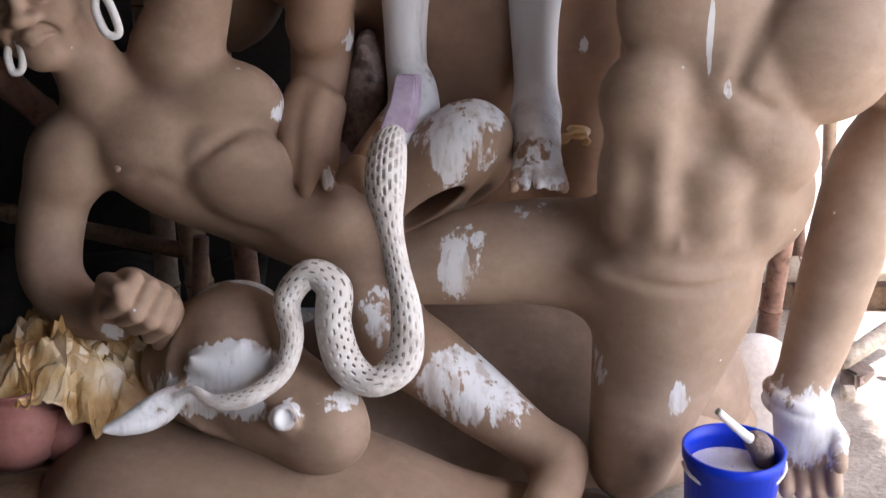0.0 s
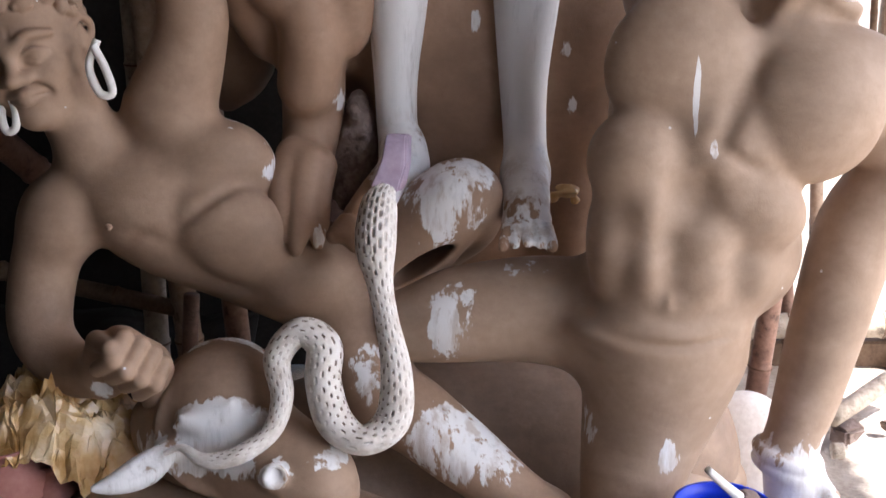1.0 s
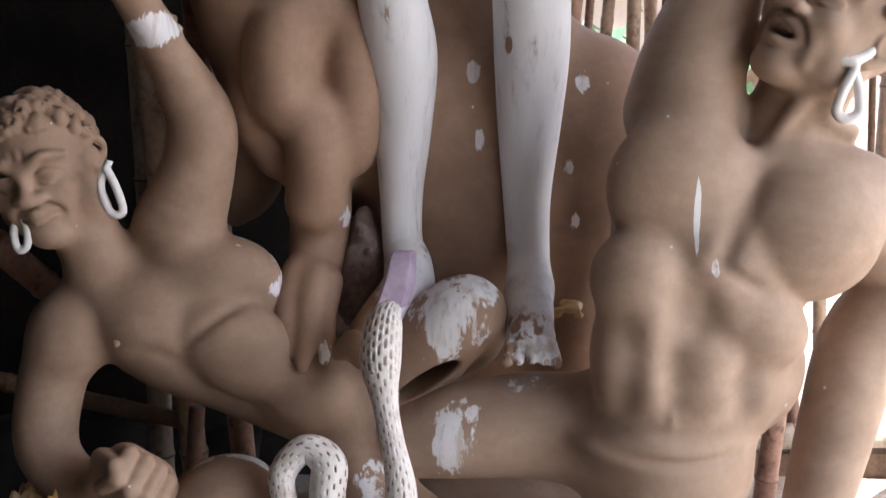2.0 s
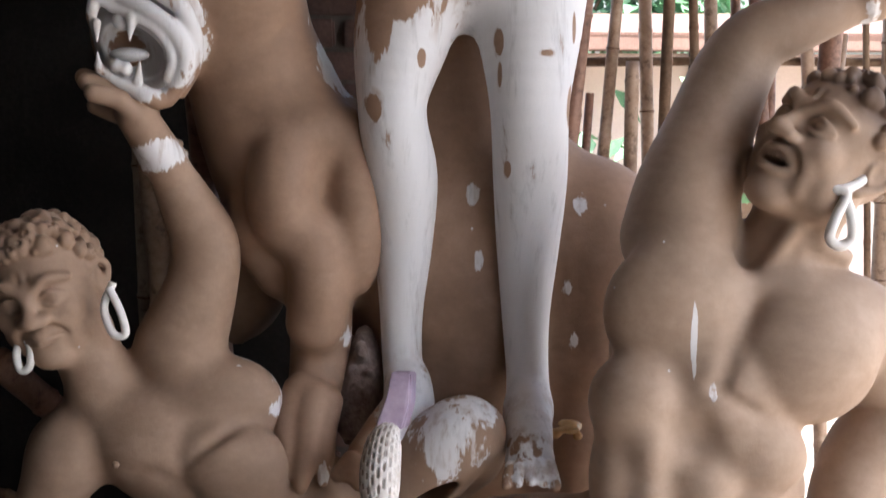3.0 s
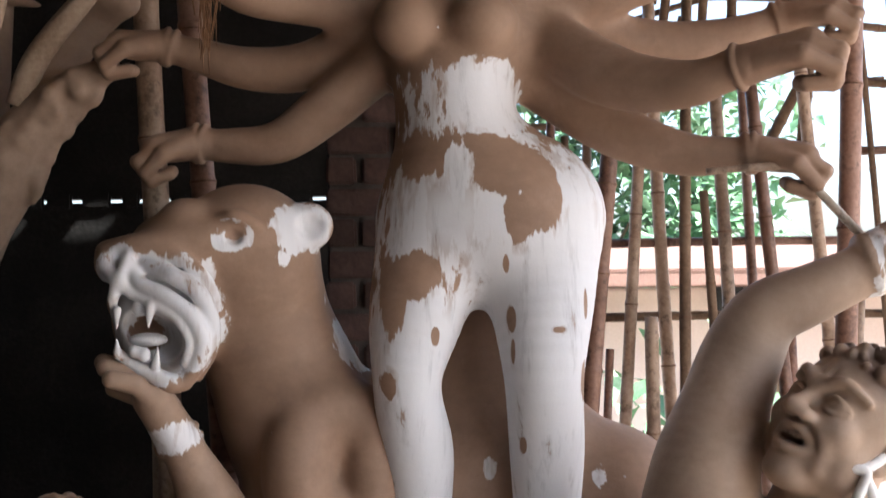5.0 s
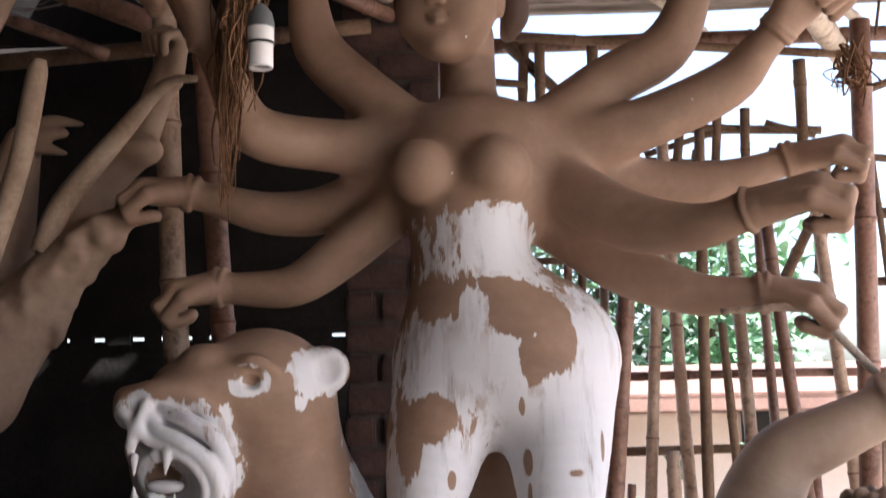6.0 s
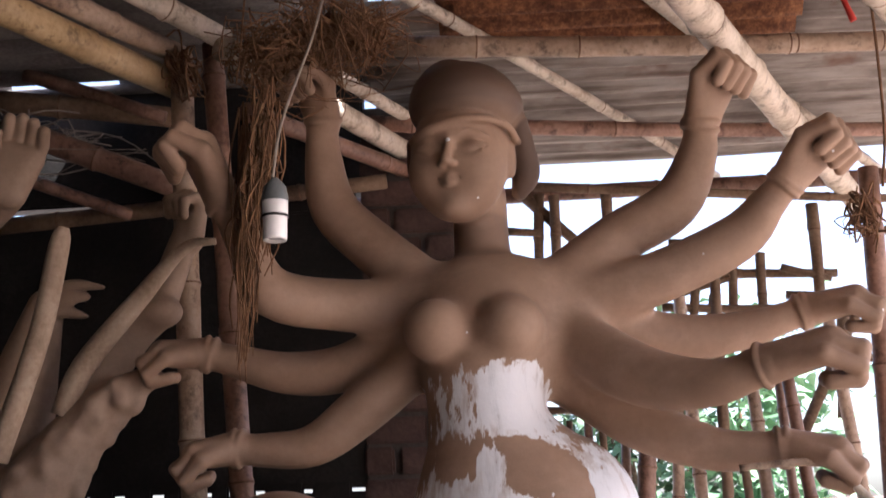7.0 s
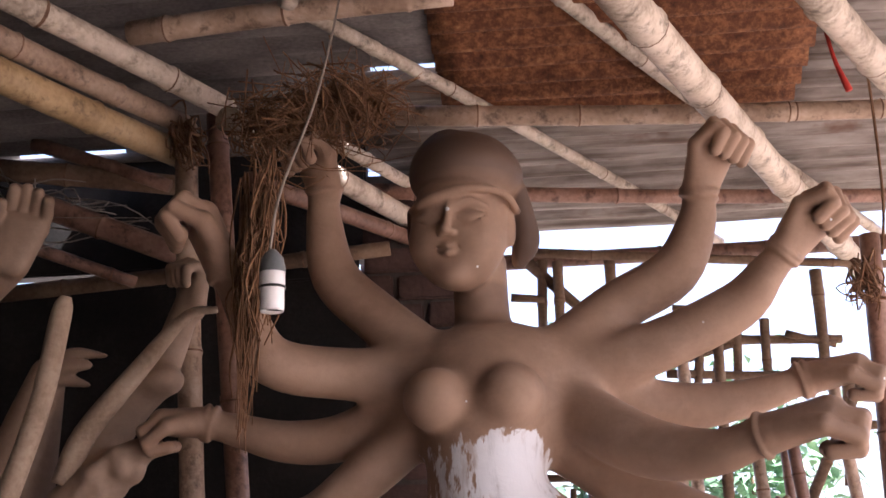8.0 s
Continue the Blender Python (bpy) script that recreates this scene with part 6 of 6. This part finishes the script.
# ---- neighbouring statue at the dark side ----
def neighbour():
    s = Clay()
    q = random.Random(44)
    # raised forearm, its underside still ragged
    line = [(-1.002, 2.330, 1.548, 0.0924), (-0.903, 2.330, 1.686, 0.0767), (-0.827, 2.320, 1.785, 0.0577), (-0.750, 2.310, 1.856, 0.0389), (-0.680, 2.300, 1.892, 0.0265)]
    s.chain(*line, k=0.03)
    for p in smooth_line(line, 8)[4:28]:
        a = p[:3] + np.array((0.75, -0.1, -0.65)) * p[3] * q.uniform(0.75, 1.0)
        s.ball(a, (q.uniform(0.012, 0.026), 0.02, q.uniform(0.012, 0.03)), 0.008)
        s.ball(p[:3] + np.array((q.uniform(-0.5, 0.5), -0.9, q.uniform(-0.4, 0.4))) * p[3], q.uniform(0.008, 0.02), 0.012)
    s.chain((-0.839, 2.310, 1.722, 0.0195), (-0.816, 2.310, 1.665, 0.0133), (-0.826, 2.310, 1.634, 0.0061), k=0.01)
    # hand with stretched fingers
    s.chain((-0.999, 2.400, 1.793, 0.0852), (-0.972, 2.400, 1.933, 0.0649), (-0.930, 2.380, 2.068, 0.0389), k=0.03)
    s.chain((-0.915, 2.370, 2.096, 0.0194), (-0.856, 2.360, 2.108, 0.0141), (-0.796, 2.360, 2.100, 0.0064), k=0.006)
    s.chain((-0.903, 2.360, 2.075, 0.0180), (-0.863, 2.350, 2.079, 0.0153), (-0.831, 2.350, 2.080, 0.0114), k=0.006)
    s.chain((-0.912, 2.370, 2.056, 0.0180), (-0.871, 2.360, 2.050, 0.0141), (-0.832, 2.360, 2.039, 0.0076), k=0.006)
    # arm that passes behind the branch to a hand at the post
    s.chain((-0.830, 2.360, 1.863, 0.0501), (-0.747, 2.380, 1.992, 0.0454), (-0.688, 2.380, 2.052, 0.0378), (-0.643, 2.400, 2.188, 0.0308), (-0.631, 2.400, 2.225, 0.0283), k=0.03)
    fist(s, (-0.617, 2.390, 2.260), (0.1, -0.2, 0.9), (-0.6, -0.7, 0), 0.046)
    s.ball((-0.675, 2.360, 2.040), (0.05, 0.04, 0.035), 0.015)
    # open hand held up at the side
    s.chain((-0.969, 2.250, 2.279, 0.035), (-1.083, 2.300, 2.187, 0.048), (-1.131, 2.300, 1.904, 0.070), (-1.002, 2.330, 1.548, 0.0924), k=0.03)
    fist(s, (-0.936, 2.220, 2.342), (0.3, 0, 1), (0.2, -0.8, 0), 0.055, True)
    return tagged(s.build("neighbour_statue", CLAY_GREY, 0.005), "unfinished rough clay statue with raised arms beside the post", "statue")


neighbour()


def carved_stick(name, pts, label, material=WOOD_OLD, cat="stick"):
    line = smooth_line(pts, 5)
    v, f = tube(line[:, :3], line[:, 3], 12, line[0, :3])
    ob = new(name, mesh_of(name, v, f, material))
    ob.location = line[0, :3]
    return tagged(ob, label, cat)


PALEWOOD = plain("dusty_wood", [(0.2, 0.14, 0.095), (0.31, 0.225, 0.16), (0.4, 0.31, 0.23)], 10, 0.85, 0.4, 0.006)
carved_stick("wooden_club", [(-0.805, 2.150, 2.177, 0.011), (-0.814, 2.150, 2.138, 0.021), (-0.846, 2.150, 1.960, 0.022), (-0.918, 2.150, 1.728, 0.023)], "dusty wooden club standing by the statues", PALEWOOD, "club")
carved_stick("bent_branch", [(-0.541, 2.300, 2.173, 0.007), (-0.606, 2.300, 2.162, 0.012), (-0.699, 2.300, 2.059, 0.020), (-0.811, 2.300, 1.924, 0.025), (-0.852, 2.300, 1.824, 0.025)], "bent dusty branch held by the neighbouring statue", PALEWOOD, "branch")
carved_stick("spear_stick", [(0.630, 2.120, 1.648, 0.008), (0.744, 2.100, 1.515, 0.008), (0.851, 2.100, 1.396, 0.008)], "thin pale stick held in the goddess's hand", BAMBOO_PALE, "stick")
carved_stick("spear_stick", [(0.456, 2.120, 1.660, 0.006), (0.532, 2.120, 1.665, 0.007), (0.612, 2.120, 1.669, 0.007)], "thin stick end in the goddess's hand", BAMBOO, "stick")
carved_stick("hanging_cord", [(0.800, 2.200, 2.708, 0.003), (0.827, 2.250, 2.589, 0.003), (0.838, 2.300, 2.347, 0.003), (0.820, 2.300, 2.215, 0.003)], "thin dark cord hanging from the roof", ROPE, "cord")
carved_stick("red_ribbon", [(0.709, 2.100, 2.662, 0.004), (0.722, 2.100, 2.563, 0.004), (0.743, 2.100, 2.490, 0.007)], "small red ribbon hanging from a rafter", RED, "ribbon")


# ---- clutter on the ground ----
def crumpled_film():
    """A loose heap of crumpled film: one folded sheet."""
    n = 46
    verts, faces = [], []
    c = np.array((-0.670, 1.950, 0.305))
    for j in range(n):
        for i in range(n):
            u, v = i / (n - 1) * 2 - 1, j / (n - 1) * 2 - 1
            r = math.hypot(u, v)
            p = Vector((u * 2.3, v * 2.3, 3.1))
            dome = max(0.0, 1 - r * r * 0.7) ** 0.6
            z = 0.2 * dome + 0.04 * noise.noise(p) + 0.045 * abs(noise.noise(p * 2.3)) + 0.03 * abs(noise.noise(p * 5.1))
            verts.append((c[0] + u * 0.15 + 0.03 * noise.noise(p * 1.7 + Vector((5, 0, 0))), c[1] + v * 0.14, c[2] - 0.1 + z))
    for j in range(n - 1):
        for i in range(n - 1):
            faces.append((j * n + i, j * n + i + 1, (j + 1) * n + i + 1, (j + 1) * n + i))
    me = mesh_of("crumpled_film", [np.array(v) - c for v in verts], faces, FILM, False)
    ob = new("crumpled_film", me)
    ob.location = c
    sol = ob.modifiers.new("thick", "SOLIDIFY")
    sol.thickness = 0.002
    tagged(ob, "crumpled yellowish plastic film heaped on clay pots", "plastic film")


crumpled_film()


def clay_pot(at, r, label, material):
    prof = [(0.001, 0), (r * 0.5, 0.0), (r * 0.85, r * 0.35), (r, r * 0.8), (r * 0.9, r * 1.2), (r * 0.6, r * 1.5), (r * 0.55, r * 1.6), (r * 0.68, r * 1.72), (r * 0.62, r * 1.74), (r * 0.48, r * 1.6), (r * 0.4, r * 1.3), (0.001, r * 0.4)]
    ob = new("clay_pot", lathe("clay_pot", prof, material))
    ob.location = at
    return tagged(ob, label, "pot", "pots beside the base")


def low_crate():
    t = root("low_crate", (-0.76, 1.93, 0.0), "low dark wooden crate under the pots", "crate")
    for i in range(4):
        b = part("slat", box_mesh("slat", (0.46, 0.09, 0.02), WOOD_OLD, rng, 0.003, 0.003), t)
        b.location = (0, -0.16 + i * 0.105, 0.17)
    for x in (-0.2, 0.2):
        b = part("side", box_mesh("side", (0.03, 0.4, 0.155), WOOD_OLD, rng, 0.003, 0.003), t)
        b.location = (x, 0, 0.08)


low_crate()
a = (-0.736, 1.860, 0.262)
clay_pot((a[0], a[1], 0.18), 0.085, "round pink terracotta pot under the plastic film", PINK)
a = (-0.663, 1.880, 0.196)
clay_pot((a[0], a[1], 0.18), 0.062, "small pink terracotta pot beside the clay mound", PINK)


def tarpaulin():
    """A made-up dark sheet in folds behind the statues: its black stands in for floor shade."""
    n, m = 60, 34
    verts = []
    for j in range(m):
        for i in range(n):
            x, y = -2.45 + i / (n - 1) * 2.0, 2.25 + j / (m - 1) * 0.68
            p = Vector((x * 3, y * 4, 0))
            verts.append((x + 1.45, y - 2.6, 0.03 + 0.06 * abs(noise.noise(p)) + 0.03 * abs(noise.noise(p * 2.7)) + 0.12 * (j / (m - 1)) ** 3))
    faces = [(j * n + i, j * n + i + 1, (j + 1) * n + i + 1, (j + 1) * n + i) for j in range(m - 1) for i in range(n - 1)]
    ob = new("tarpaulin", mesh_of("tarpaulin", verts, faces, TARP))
    ob.location = (-1.45, 2.6, 0)
    ob.modifiers.new("thick", "SOLIDIFY").thickness = 0.003
    tagged(ob, "made-up black sheet in folds, standing in for shade on the floor", "tarpaulin")


tarpaulin()


def bucket():
    c = np.array((0.469, 1.720, 0.284))
    r, h = 0.078, c[2]
    t = root("bucket", (c[0], c[1], 0.0), "blue plastic bucket of paint with a brush in it", "bucket")
    part("shell", lathe("shell", [(0.001, 0.005), (r * 0.75, 0.0), (r * 0.78, 0.01), (r, h - 0.02), (r * 1.05, h - 0.018), (r * 1.06, h), (r * 0.99, h), (r * 0.95, h - 0.03), (r * 0.73, 0.02), (0.001, 0.02)], BLUE), t)
    part("paint", lathe("paint", [(r * 0.93, h - 0.04), (r * 0.5, h - 0.038), (0.001, h - 0.036)], PRIMER), t, "white paint inside the bucket")
    th = np.linspace(0, math.pi, 14)
    v, f = tube(np.stack([-r * 1.06 * np.cos(th), -0.01 - 0.05 * np.sin(th), h - 0.02 - 0.03 * np.sin(th)], 1), [0.003] * 14, 8)
    part("handle", mesh_of("handle", v, f, PRIMER), t)
    brush = root("paint_brush", (c[0], c[1], h), "round paint brush leaning in the bucket", "brush")
    v, f = tube(smooth_line([(0.428, 1.680, 0.370), (0.459, 1.690, 0.338), (0.494, 1.710, 0.302)], 5), np.linspace(0.006, 0.009, 11), 10, c[:2].tolist() + [h])
    part("handle", mesh_of("handle", v, f, PRIMER), brush)
    v, f = tube(smooth_line([(0.489, 1.710, 0.306), (0.511, 1.720, 0.286), (0.530, 1.740, 0.232)], 5), [0.012, 0.015, 0.018, 0.02, 0.021, 0.021, 0.02, 0.019, 0.018, 0.016, 0.012], 12, c[:2].tolist() + [h])
    part("bristles", mesh_of("bristles", v, f, CLAY_RAW), brush)


bucket()


def sack():
    s = Clay()
    c = np.array((0.667, 2.350, 0.071))
    s.ball(c, (0.11, 0.08, 0.13), 0.03)
    s.ball(c + np.array((0.04, 0, -0.12)), (0.13, 0.1, 0.16), 0.05)
    s.ball(c + np.array((0.02, 0, -0.3)), (0.14, 0.1, 0.2), 0.05)
    s.prime(c, 0.9, 1.4)
    return tagged(s.build("sack", PALESACK, 0.008, floor=-0.02), "pale dusty sack standing on the floor", "sack")


PALESACK = plain("pale_sacking", [(0.52, 0.45, 0.4), (0.66, 0.6, 0.55), (0.74, 0.7, 0.66)], 8, 0.85, 0.3, 0.006)
sack()


def rubble():
    q = random.Random(12)
    me = [box_mesh("clod", (0.05, 0.04, 0.035), CLAY_RAW, q, 0.012, 0.006) for _ in range(5)]
    for _ in range(26):
        ob = new("clod", q.choice(me))
        x, y = q.uniform(0.95, 1.7), q.uniform(2.4, 3.3)
        ob.location, ob.rotation_euler, ob.scale = (x, y, 0.012), (q.uniform(-0.3, 0.3), q.uniform(-0.3, 0.3), q.uniform(0, 6)), (q.uniform(0.5, 1.4),) * 3
        tagged(ob, "dry grey clod of earth on the floor", "clod", "clods on the floor")


rubble()
carved_stick("bamboo_piece", [(0.910, 2.500, 0.067, 0.021), (1.056, 2.600, 0.107, 0.023), (1.221, 2.700, 0.153, 0.023)], "pale bamboo piece lying by the fence", BAMBOO_PALE, "bamboo piece")
carved_stick("bamboo_piece", [(0.846, 2.300, 0.087, 0.018), (0.870, 2.300, 0.087, 0.018)], "short cut bamboo end on the floor", BAMBOO_PALE, "bamboo piece")

fibre_bundle("tangled_wire", (-1.201, 2.600, 2.578), (-0.765, 2.620, 2.471), 30, 0.03, 0.015, 31, "tangle of thin grey wire hung under the beams", 0.0018, CORD)
fibre_bundle("post_binding", (-0.672, 2.420, 2.662), (-0.633, 2.420, 2.535), 60, 0.018, 0.0, 32, "coir binding where the beams meet the post", 0.0022)
fibre_bundle("post_binding", (0.875, 2.680, 2.296), (0.895, 2.680, 2.200), 50, 0.018, 0.0, 33, "coir binding on the post by the fence", 0.0022)


def paper_scrap():
    s = Clay()
    q = random.Random(14)
    c = np.array((0.243, 2.120, 0.697))
    for _ in range(9):
        p = c + np.array((q.gauss(0, 0.014), q.gauss(0, 0.008), q.gauss(0, 0.01)))
        s.ball(p, (q.uniform(0.008, 0.018), q.uniform(0.004, 0.01), q.uniform(0.004, 0.012)), 0.003)
    return tagged(s.build("paper_scrap", FILM, 0.003), "crumpled scrap of pale paper between the statues", "paper")


paper_scrap()
